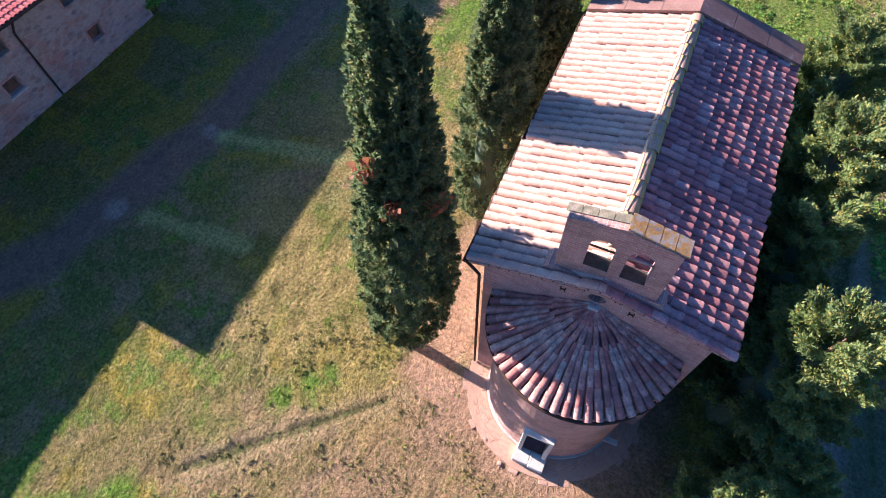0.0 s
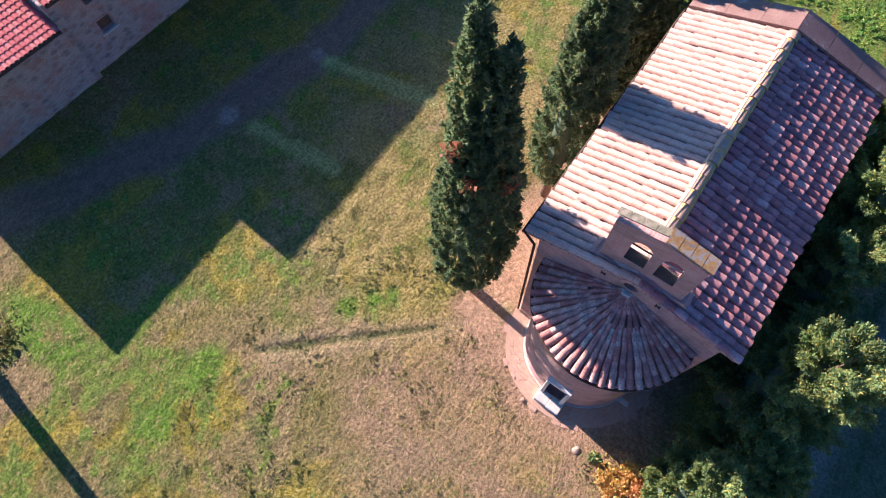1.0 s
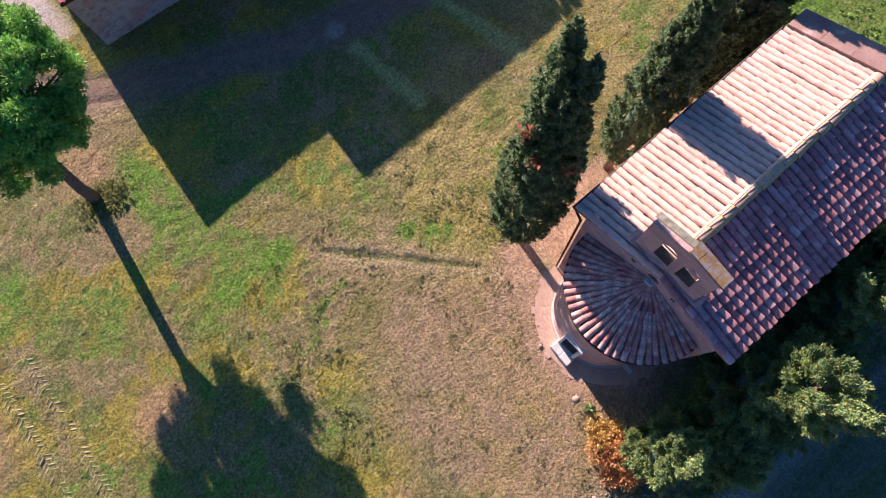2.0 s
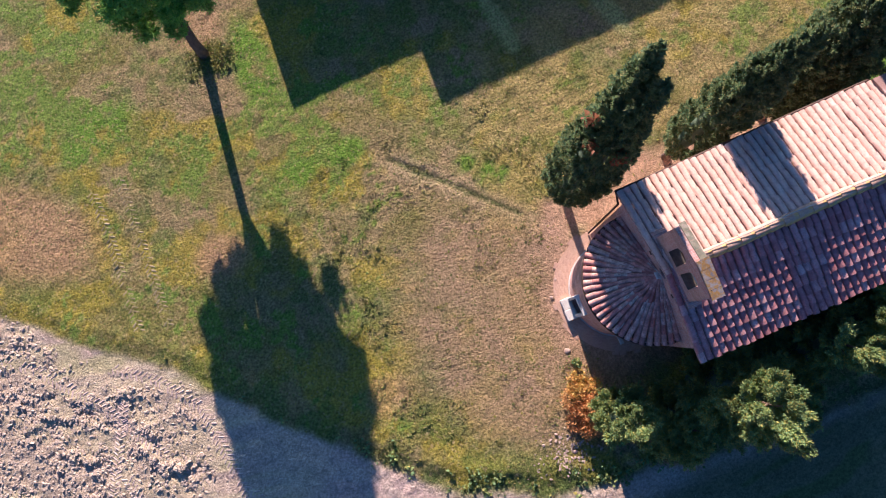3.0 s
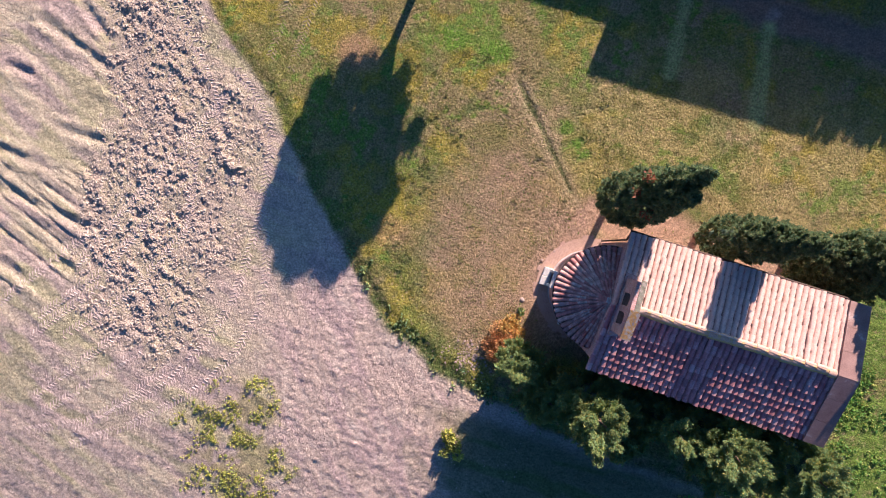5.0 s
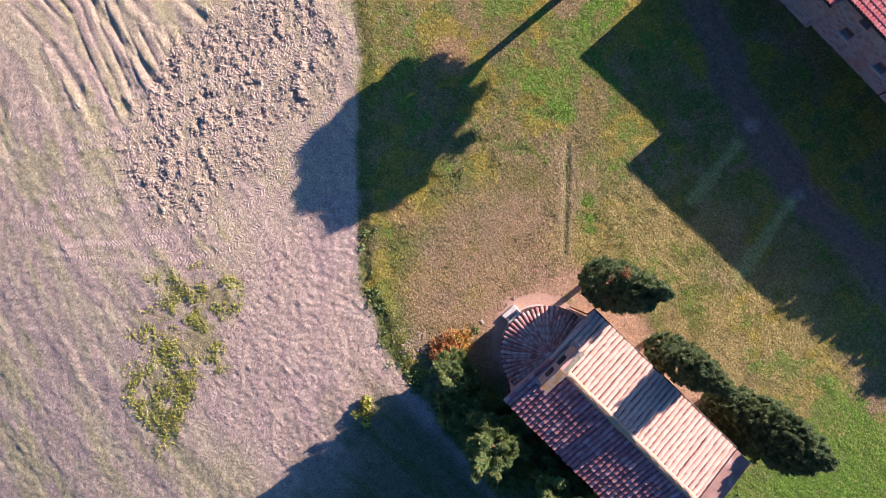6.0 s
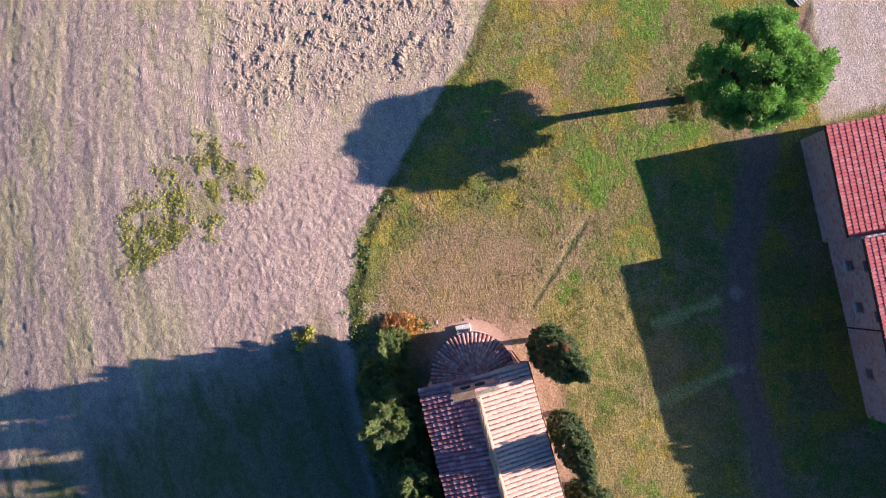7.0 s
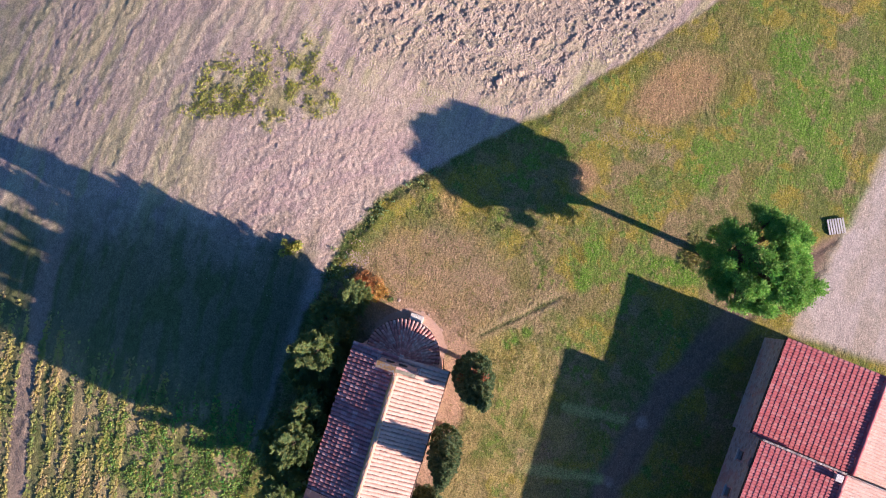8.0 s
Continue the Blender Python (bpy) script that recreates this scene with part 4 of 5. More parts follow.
def window(x, z, w, h, sill=True):
    bm = bmesh.new()
    box(bm, x - w / 2, x + w / 2, FRONT_B - 0.2, FRONT_B + 0.32, z, z + h)
    cutter_difference(wall_b if x > 6.6 else wall_a, bm)
    bm = bmesh.new()
    for a, b, c, d in ((x - w / 2 - 0.10, x - w / 2, z - 0.05, z + h + 0.10), (x + w / 2, x + w / 2 + 0.10, z - 0.05, z + h + 0.10), (x - w / 2, x + w / 2, z + h, z + h + 0.10)):
        box(bm, a + 0.002, b - 0.002, FRONT_B - 0.025, FRONT_B + 0.05, c, d)
    win = part("window", bm, M_brick, house, "small deep window with a brick surround")
    wall_uv(win)
    bm = bmesh.new()
    box(bm, x - w / 2 + 0.002, x + w / 2 - 0.002, FRONT_B + 0.24, FRONT_B + 0.28, z + 0.002, z + h - 0.002)
    part("shutter", bm, M_wood, win)
    if sill:
        bm = bmesh.new()
        box(bm, x - w / 2 - 0.12, x + w / 2 + 0.12, FRONT_B - 0.12, FRONT_B + 0.10, z - 0.06, z - 0.004)
        part("sill", bevelled(bm, 0.008), M_stone, win, "pale stone sill")


for x, z, s in ((8.1, 1.35, True), (10.6, 1.35, True), (14.6, 0.85, False), (8.2, 2.78, False), (11.1, 2.78, False), (14.4, 2.75, False)):
    window(x, z, 0.6, 0.62, s)


def tile_slope(x0, x1, y_low, z_low, y_high, z_high, name, label, material=None):
    """A slope of overlapping clay tiles laid in courses on boards, falling towards y_low."""
    s = 1 if y_high > y_low else -1
    run = math.hypot(y_high - y_low, z_high - z_low)
    ang = math.atan2(z_high - z_low, abs(y_high - y_low))
    bm = bmesh.new()
    prism(bm, [(y_low, z_low - 0.10), (y_high, z_high - 0.10), (y_high, z_high - 0.02), (y_low, z_low - 0.02)], "x", x0, x1)
    roof = part(name, bm, M_wood, house, label)
    J = Joined()
    turn = Matrix(((0, -s, 0, 0), (s, 0, 0, 0), (0, 0, 1, 0), (0, 0, 0, 1)))
    v, f = half_pipe(0.38, 0.103, 0.103, seg=4)
    low = Matrix.Diagonal((1, 1, 0.85, 1))
    cols = int((x1 - x0) / 0.2)
    px = (x1 - x0) / cols
    rows_n = int(run / 0.325)
    step_r = run / rows_n
    for i in range(cols):
        base = Matrix.Translation((x0 + (i + 0.5) * px, y_low - s * 0.06, z_low)) @ turn @ Matrix.Rotation(-ang, 4, "Y")
        for j in range(rows_n):
            J.add(v, f, base @ pose(j * step_r + rng.uniform(-0.008, 0.008), rng.uniform(-0.004, 0.004), 0.020, rng.uniform(-1, 1), 4.2 + rng.uniform(-0.5, 0.5), rng.uniform(-0.6, 0.6)) @ low)
    tagged(link_mesh("roof_tiles", J.v, J.f, material or M_house_tile, roof, smooth=True), kind="stuff")
    return roof


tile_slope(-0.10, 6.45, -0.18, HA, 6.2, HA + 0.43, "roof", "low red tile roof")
# slopes that face the sun take the paler set, sunlight put into colour
tile_slope(-0.15, 6.45, 12.2, HA - 0.2, 6.2, HA + 0.43, "roof", "low clay tile roof, coloured paler on its sunlit side", M_tiles)
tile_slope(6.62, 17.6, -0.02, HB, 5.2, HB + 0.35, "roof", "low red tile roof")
tile_slope(6.62, 17.6, 10.6, HB - 0.25, 5.2, HB + 0.35, "roof", "low clay tile roof, coloured paler on its sunlit side", M_tiles)
for x0, x1, y, z in ((-0.15, 6.45, 6.2, HA + 0.51), (6.62, 17.6, 5.2, HB + 0.43)):
    n = int((x1 - x0) / 0.46)
    J = Joined()
    v, f = half_pipe(0.50, 0.15, 0.13, seg=6)
    for k in range(n):
        J.add(v, f, pose(x0 + k * (x1 - x0) / n, y + rng.uniform(-0.02, 0.02), z, 0, rng.uniform(-1, 2), rng.uniform(-2, 2)))
    tagged(link_mesh("ridge_tiles", J.v, J.f, M_house_tile, house, smooth=True), kind="stuff")
# tubes not seen on the house, added to straighten the eaves' cast shadow
for x0, x1, y, z in ((-0.10, 6.45, -0.27, HA), (6.62, 17.6, -0.11, HB)):
    bm = bmesh.new()
    tube(bm, [(x0, y, z - 0.02), (x1, y, z - 0.02)], 0.06, 8)
    part("gutter", bm, M_iron, house, "dark tube added along the eaves")
# verge of the taller block above the lower roof
bm = bmesh.new()
prism(bm, [(-0.02, HB - 0.05), (5.2, HB + 0.30), (5.2, HB + 0.43), (-0.02, HB + 0.09)], "x", 6.48, 6.60)
part("verge", bm, M_house_wall, house, "mortared verge")
# both roofs are sheared down eastwards so their shadow edges fit the camera's view
bpy.context.view_layer.update()
for ob in house.children_recursive:
    if ob.type == "MESH" and ob.name.split(".")[0] != "window":
        low_block = max(v.co.x for v in ob.data.vertices) < 6.56
        for v in ob.data.vertices:
            if v.co.z > 2.9 and low_block:
                v.co.z -= 0.030 * max(0.0, v.co.x)
            elif v.co.z > 3.5:
                v.co.z -= 0.028 * max(0.0, v.co.x - 6.6)
bm = bmesh.new()                                 # rain pipe on the front
tube(bm, [(11.9, FRONT_B - 0.06, 0.1), (11.9, FRONT_B - 0.06, 3.2), (11.95, -0.10, 3.86)], 0.045, 8)
part("rain_pipe", bm, M_iron, house, "dark metal rain pipe")
bm = bmesh.new()                                 # chimney
box(bm, 6.75, 7.10, 4.55, 4.90, HB + 0.1, HB + 0.62)
chim = part("chimney", bm, M_house_wall, house)
bm = bmesh.new()
box(bm, 6.70, 7.15, 4.50, 4.95, HB + 0.623, HB + 0.68)
part("cap", bevelled(bm, 0.01), M_stone, chim)


# ---- trees and bushes ----
def leaf_cloud(name, pts, dirs, size, material, parent, seed, label="", elong=1.5, flat=0.35, slim=0.5):
    """Many small bent sprays, each of two folded faces, at the points, growing along dirs."""
    r = np.random.RandomState(seed)
    n = len(pts)
    d = dirs + r.normal(0, 0.45, (n, 3))
    d /= np.linalg.norm(d, axis=1)[:, None] + 1e-9
    q = np.cross(d, r.normal(0, 1, (n, 3)))
    q /= np.linalg.norm(q, axis=1)[:, None] + 1e-9
    w = np.cross(d, q)
    sz = size * r.uniform(0.55, 1.35, (n, 1))
    a = pts - d * sz * 0.4
    b = pts + q * sz * slim + w * sz * flat * 0.3
    c2 = pts + d * sz * elong * 0.6 - w * sz * flat * 0.3
    e = pts - q * sz * slim + w * sz * flat * 0.3
    v = np.stack([a, b, c2, e], 1).reshape(-1, 3).astype(np.float32)
    me = bpy.data.meshes.new(name)
    me.vertices.add(len(v))
    me.vertices.foreach_set("co", v.ravel())
    k = np.arange(n)[:, None] * 4
    tri = np.concatenate([k + [0, 1, 2], k + [0, 2, 3]], 1).reshape(-1, 3).astype(np.int32)
    me.loops.add(tri.size)
    me.loops.foreach_set("vertex_index", tri.ravel())
    me.polygons.add(len(tri))
    me.polygons.foreach_set("loop_start", np.arange(0, tri.size, 3, dtype=np.int32))
    me.update(calc_edges=True)
    me.materials.append(material)
    ob = new(name, me)
    if parent:
        ob.parent = parent
    return tagged(ob, label)


def trunk_part(parent, pts, radii, limbs=()):
    bm = bmesh.new()
    tube(bm, pts, radii, 9)
    for lp, lr in limbs:
        tube(bm, lp, lr, 6)
    return part("trunk", bm, M_bark, parent, "rough brown bark", smooth=True)


def core(parent, profile, seed, cx=0.0, cy=0.0, squash=1.0, lean=(0.0, 0.0)):
    """A dark filler painted as a crown's inner shade: a lumpy body of rings (height, radius)."""
    r = random.Random(seed)
    bm = bmesh.new()
    rings = []
    cx0, cy0 = cx, cy
    z0, z1 = profile[0][0], profile[-1][0]
    for z, rad in profile:
        k = max(0.0, (z - z0) / (z1 - z0)) ** 0.8
        cx, cy = cx0 + lean[0] * k, cy0 + lean[1] * k
        rings.append([bm.verts.new((cx + rad * r.uniform(0.82, 1.05) * math.cos(a * math.pi / 6), cy + squash * rad * r.uniform(0.82, 1.05) * math.sin(a * math.pi / 6), z + r.uniform(-0.1, 0.1))) for a in range(12)])
    for p, q in zip(rings, rings[1:]):
        for k in range(12):
            bm.faces.new((p[k], p[(k + 1) % 12], q[(k + 1) % 12], q[k]))
    bm.faces.new(rings[0][::-1])
    bm.faces.new(rings[-1])
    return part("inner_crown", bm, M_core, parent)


def cypress(name, x, y, tips, label, seed, dead=()):
    """tips: (dx, dy, low, top, widest) for each leader of the tree."""
    tree = thing(name, label, "tree", (x, y, 0), "cypresses beside the chapel")
    r = np.random.RandomState(seed)
    top = max(t[3] for t in tips)
    trunk_part(tree, [(0, 0, -0.1), (0.02, 0.01, 0.8), (0.2 * tips[0][0], 0.2 * tips[0][1], 2.0), (0.55 * tips[0][0], 0.55 * tips[0][1], top * 0.5), (0.75 * tips[0][0], 0.75 * tips[0][1], top * 0.7)], [0.20, 0.16, 0.14, 0.09, 0.02])
    P, Dn = [], []
    for dx, dy, low, tp, wide in tips:
        body = [(low + 0.15, wide * 0.2)] + [(low + k * (tp - low), wide * 0.47 * w) for k, w in ((0.08, 0.66), (0.2, 0.92), (0.35, 0.96), (0.55, 0.80), (0.75, 0.5), (0.88, 0.15))]
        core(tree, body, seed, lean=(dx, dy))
        m = int(62 * wide * (tp - low))           # flame-shaped tufts that stand out and up from the body
        for k in range(m):
            u = ((k + r.rand()) / m) ** 0.92
            prof = np.interp(u, [0, 0.05, 0.16, 0.34, 0.6, 0.82, 1.0], [0.34, 0.72, 0.95, 1.0, 0.84, 0.54, 0.05])
            ang = k * 2.39996 + r.normal(0, 0.35)
            rad = wide * prof * r.uniform(0.74, 1.06)
            foot = np.array([dx * u ** 0.8 + rad * math.cos(ang), dy * u ** 0.8 + rad * math.sin(ang), low + u * (tp - low)])
            out = np.array([math.cos(ang) * 0.42, math.sin(ang) * 0.42, 1.0])
            out /= np.linalg.norm(out)
            tall, broad = r.uniform(0.26, 0.58), r.uniform(0.09, 0.17) * (0.55 + 0.45 * wide)
            n = int(95 * (tall / 0.4) * (broad / 0.13))
            q = r.rand(n) ** 0.8
            side = r.normal(0, 1, (n, 3))
            side /= np.linalg.norm(side, axis=1)[:, None]
            P.append(foot + out * (q[:, None] - 0.35) * tall + side * (broad * np.sin(math.pi * (0.18 + 0.78 * q)) * (0.55 + 0.45 * r.rand(n)))[:, None])
            Dn.append(out * 1.0 + side * 0.55)
    P, Dn = np.concatenate(P), np.concatenate(Dn)
    tagged(leaf_cloud("crown", P, Dn, 0.075, M_cypress, tree, seed, "dense dark green sprays in upright tufts", 2.0, slim=0.36), kind="stuff")
    for k, (px, py, pz, s) in enumerate(dead):
        q = r.normal(0, s, (45, 3)) + (px, py, pz)
        tagged(leaf_cloud("dead_spray", q, np.tile([[px, py, 0.6]], (45, 1)), 0.12, M_cypress_dead, tree, seed + k + 1, "browned dead sprays"), kind="stuff")
    return tree


cypress("cypress", -0.3, 4.6, [(0.50, -0.28, 1.35, 11.2, 1.16), (0.65, 0.12, 6.8, 12.5, 0.52), (0.55, -0.66, 6.8, 12.1, 0.52)], "tall twin-topped dark green cypress with browned sprays", 21,
        [(-0.45, -0.45, 8.6, 0.12), (-0.38, 0.05, 9.6, 0.11), (0.2, -1.0, 8.3, 0.10)])
cypress("cypress", 4.35, 4.25, [(0.45, -0.25, 1.5, 10.4, 0.92), (0.7, -0.3, 6.0, 11.0, 0.50)], "dark green cypress with uneven crown beside the eaves", 22)
cypress("cypress", 8.75, 4.15, [(1.6, 0.8, 1.4, 8.9, 1.40), (1.9, 0.2, 2.0, 7.8, 1.15), (0.25, 0.35, 1.2, 6.2, 1.05)], "broad dark green cypress by the east front", 23)


def clumped_crown(tree, clumps, material, seed, leaf, per, label, part_name="crown", elong=1.5, slim=0.5, leaflets=1):
    """A crown of many clumps of sprays: (x, y, z, radius)."""
    r = np.random.RandomState(seed)
    P, Dn = [], []
    for cx, cy, cz, rad in clumps:
        n = int(per * rad * rad)
        d = r.normal(0, 1, (n, 3))
        d /= np.linalg.norm(d, axis=1)[:, None]
        rr = rad * (0.55 + 0.5 * r.rand(n, 1) ** 0.6)
        base = np.array([[cx, cy, cz]]) + d * rr * [1, 1, 0.72]
        out = d + [0, 0, 0.35] + r.normal(0, 0.3, (n, 3))
        for k in range(leaflets):                # each spray is a little row of leaflets
            P.append(base + out * (k - 0.5 * leaflets) * leaf * 0.75 + r.normal(0, leaf * 0.45 * (leaflets > 1), (n, 3)))
            Dn.append(out)
    P, Dn = np.concatenate(P), np.concatenate(Dn)
    return tagged(leaf_cloud(part_name, P, Dn, leaf, material, tree, seed, label, elong, slim=slim), kind="stuff")


def crown_of(seed, n, cx, cy, z0, z1, wide, rad):
    r = random.Random(seed)
    out = []
    while len(out) < n:
        a, u = r.uniform(0, 2 * math.pi), r.random()
        h = r.random()
        env = math.sin(math.pi * min(1, 0.12 + 0.85 * h)) ** 0.6
        q = wide * env * math.sqrt(u) * r.uniform(0.8, 1.1)
        out.append((cx + q * math.cos(a), cy + q * math.sin(a), z0 + h * (z1 - z0), rad * r.uniform(0.7, 1.25)))
    return out


def broad_tree(name, x, y, top, wide, label, seed, material, n=26, low=1.0, rad=0.75, per=620, leaf=0.17, category="tree", group="", lean=(0, 0), elong=1.5, slim=0.5, leaflets=1):
    tree = thing(name, label, category, (x, y, 0), group)
    r = random.Random(seed)
    clumps = crown_of(seed, n, lean[0], lean[1], low + rad * 0.6, top - rad * 0.7, wide - rad * 0.5, rad)
    limbs = [([(0, 0, low + 0.3 + 0.1 * k), ((cx) * 0.5, (cy) * 0.5, (low + cz) / 2 + 0.2), (cx, cy, cz)], [0.07, 0.05, 0.015]) for k, (cx, cy, cz, _) in enumerate(clumps[:9])]
    trunk_part(tree, [(0, 0, -0.1), (lean[0] * 0.2, lean[1] * 0.2, low), (lean[0] * 0.6, lean[1] * 0.6, top * 0.55), (lean[0], lean[1], top * 0.85)], [0.17, 0.14, 0.09, 0.02], limbs)
    core(tree, [(low + 0.3, wide * 0.25), (low + 0.3 * (top - low), wide * 0.42), (low + 0.55 * (top - low), wide * 0.36), (low + 0.75 * (top - low), wide * 0.15)], seed, lean[0] * 0.6, lean[1] * 0.6)
    clumped_crown(tree, clumps, material, seed, leaf, per, "sprays of small dark leaves", elong=elong, slim=slim, leaflets=leaflets)
    return tree


def feathery_conifer(x, y, top, wide, label, seed, group):
    """A bushy conifer: rising boughs that fan out into flat feathery sprays."""
    tree = thing("conifer", label, "tree", (x, y, 0), group)
    r = np.random.RandomState(seed)
    low = 0.5
    P, Dn, limbs = [], [], []
    boughs = int(30 + 17 * wide)
    for k in range(boughs):
        h = ((k + r.rand()) / boughs) ** 0.85
        z0 = low + h * (top - low) * 0.90
        env = np.interp(h, [0, 0.15, 0.45, 0.75, 1.0], [0.72, 1.0, 1.0, 0.80, 0.42])
        ang = k * 2.39996 + r.normal(0, 0.3)
        length = wide * env * r.uniform(0.70, 1.10) * (0.62 + 0.75 * float(fbm(np.array(math.cos(ang) * 1.6 + 9.0), np.array(math.sin(ang) * 1.6 + h * 3.2), 1.0, seed, 2)))
        rise = np.interp(h, [0, 1], [0.30, 1.15]) + r.normal(0, 0.1)
        d = np.array([math.cos(ang), math.sin(ang), rise])
        d /= np.linalg.norm(d)
        side = np.array([-math.sin(ang), math.cos(ang), 0.0])
        foot = np.array([0.0, 0.0, z0])
        if k % 4 == 0:
            limbs.append(([tuple(foot), tuple(foot + d * length * 0.5), tuple(foot + d * length * 0.9)], [0.04, 0.025, 0.008]))
        twigs = int(10 + 9 * length)
        for g in range(twigs):
            q = r.uniform(0.30, 1.0)
            sgn = 1 if g % 2 else -1
            t_dir = d * r.uniform(0.6, 1.0) + side * sgn * r.uniform(0.15, 0.55) + np.array([0, 0, r.uniform(-0.05, 0.35)])
            t_dir /= np.linalg.norm(t_dir)
            t_len = length * (1.15 - q * 0.75) * r.uniform(0.30, 0.55) + 0.12
            n = int(62 * (t_len / 0.4) ** 1.3) + 16
            w = r.rand(n)
            fan = np.cross(t_dir, r.normal(0, 1, 3))
            fan /= np.linalg.norm(fan)
            spread = r.normal(0, 0.17, n) * t_len * np.sin(math.pi * np.clip(0.15 + 0.8 * w, 0, 1))
            P.append(foot + d * length * q + t_dir * (w * t_len)[:, None] + fan * spread[:, None] + r.normal(0, 0.03, (n, 3)))
            Dn.append(t_dir + fan * np.sign(spread)[:, None] * 0.5)
    trunk_part(tree, [(0, 0, -0.1), (0.03, 0.02, top * 0.3), (-0.03, 0.0, top * 0.6), (0, 0, top * 0.88)], [0.15, 0.12, 0.08, 0.02], limbs)
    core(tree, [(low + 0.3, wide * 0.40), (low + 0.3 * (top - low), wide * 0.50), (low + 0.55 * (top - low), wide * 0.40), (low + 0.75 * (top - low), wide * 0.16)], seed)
    P, Dn = np.concatenate(P), np.concatenate(Dn)
    tagged(leaf_cloud("crown", P, Dn, 0.052, M_conifer, tree, seed, "feathery green sprays", 1.9, slim=0.40), kind="stuff")
    return tree


SOUTH = "trees along the chapel's shaded side"
for k, (x, y, top, wide) in enumerate(((-2.35, -4.15, 5.6, 1.2), (1.2, -4.8, 7.5, 1.9), (4.4, -4.3, 6.6, 1.5), (6.4, -4.3, 7.6, 1.95), (9.7, -4.2, 7.6, 1.95), (3.0, -5.9, 4.4, 1.3), (-0.6, -5.3, 4.4, 1.4), (8.0, -5.8, 4.6, 1.4))):
    feathery_conifer(x, y, top, wide, "dark green bushy conifer in the chapel's shade, its top sunlit" if top > 5 else "low dark green conifer wholly in the chapel's shade", 40 + k, SOUTH)

# unseen trees added beyond the house to cast the shadow on the grass
for k, (x, y, top, wide) in enumerate(((10.1, 26.6, 5.5, 1.7), (11.3, 27.0, 5.5, 1.8), (12.6, 27.2, 5.40, 1.9), (13.9, 27.2, 5.45, 1.9), (15.2, 27.2, 5.50, 2.0), (16.6, 27.2, 5.45, 2.0), (18.0, 27.2, 5.50, 2.0), (19.5, 27.2, 5.45, 2.1), (21.0, 27.2, 5.5, 2.1), (22.6, 27.2, 5.45, 2.2), (24.3, 27.0, 5.5, 2.3))):
    broad_tree("broadleaf_tree", x, y, top, wide, "leafy tree added beyond the farmhouse to cast shadow", 90 + k, M_pine, n=34, low=0.4, rad=0.75, per=380, leaf=0.22, group="trees beyond the farmhouse")

# the big pine that throws the long shadow
pine = thing("pine_tree", "tall pine with a leaning trunk and broad bright green crown", "tree", (-12.55, 17.45, 0))
PC = (0.55, 1.50)
_r = random.Random(77)
clumps = []
while len(clumps) < 165:
    p = Vector((_r.uniform(-1, 1), _r.uniform(-1, 1), _r.uniform(-1, 1)))
    flat_d = (math.hypot(p.x, p.y) ** 3 + abs(p.z) ** 3) ** (1 / 3)
    hollow = p.z < -0.35 and math.hypot(p.x + 0.35, p.y) < 0.45
    if 0.55 < flat_d < 1.0 and not hollow:
        clumps.append((PC[0] + 3.3 * p.x, PC[1] + 3.3 * p.y, 5.75 + 1.66 * p.z + 0.25 * p.y, _r.uniform(0.26, 0.60)))
for k in range(12):                              # the top of the crown
    a, q = k * 2.4, 2.6 * math.sqrt((k + 0.5) / 12)
    clumps.append((PC[0] + q * math.cos(a), PC[1] + q * math.sin(a), 7.25 - 0.10 * q * q + _r.uniform(-0.35, 0.25), _r.uniform(0.32, 0.58)))
limbs = [([(0.25, 0.75, 2.9), (0.25 + (cx - 0.25) * 0.5, 0.75 + (cy - 0.75) * 0.5, 3.3 + 0.30 * cz), (cx, cy, cz)], [0.11, 0.08, 0.02]) for cx, cy, cz, _ in clumps[:34]]
trunk_part(pine, [(0, 0, -0.1), (0.02, 0.16, 0.9), (0.16, 0.55, 2.2), (0.32, 0.95, 3.6), (0.48, 1.30, 5.0), (0.55, 1.50, 6.6)], [0.28, 0.23, 0.21, 0.19, 0.14, 0.04], limbs)
clumped_crown(pine, clumps, M_pine, 77, 0.085, 950, "bright green needle tufts", elong=1.8, slim=0.4, leaflets=4)


def low_bush(name, x, y, rad, top, label, seed, material, per=900, leaf=0.12, n=9, group=""):
    b = thing(name, label, "bush", (x, y, 0), group)
    r = random.Random(seed)
    cl = [(r.uniform(-rad, rad) * 0.7, r.uniform(-rad, rad) * 0.7, r.uniform(0.3, 0.9) * top * 0.8, rad * r.uniform(0.3, 0.55)) for _ in range(n)]
    bm = bmesh.new()
    for k in range(7):
        cx, cy, cz, _ = cl[k % n]
        tube(bm, [(0.03 * math.cos(k), 0.03 * math.sin(k), -0.05), (cx * 0.5, cy * 0.5, cz * 0.6), (cx, cy, cz)], [0.02, 0.014, 0.005], 5)
    part("stems", bm, M_bark, b)
    clumped_crown(b, cl, material, seed, leaf, per, "small leaves", part_name="foliage")
    return b


low_bush("bush", -3.3, -4.05, 1.0, 0.9, "orange autumn bush by the corner of the grass", 61, M_orange, per=1500, leaf=0.075, n=16, group="autumn bushes")
low_bush("bush", -2.95, -2.95, 0.7, 0.75, "yellow-orange autumn bush beside the chapel", 62, M_yellow, per=1500, leaf=0.075, n=11, group="autumn bushes")
low_bush("bush", -2.75, -2.15, 0.32, 0.4, "small dark green shrub on bare soil", 63, M_conifer, n=5)
low_bush("bush", 9.5, 22.4, 0.6, 1.1, "green bush at the farmhouse corner", 65, M_pine, n=9)
low_bush("bush", -3.95, -9.95, 0.75, 0.55, "yellow-green weeds at the edge of the shade", 64, M_weed, n=9)


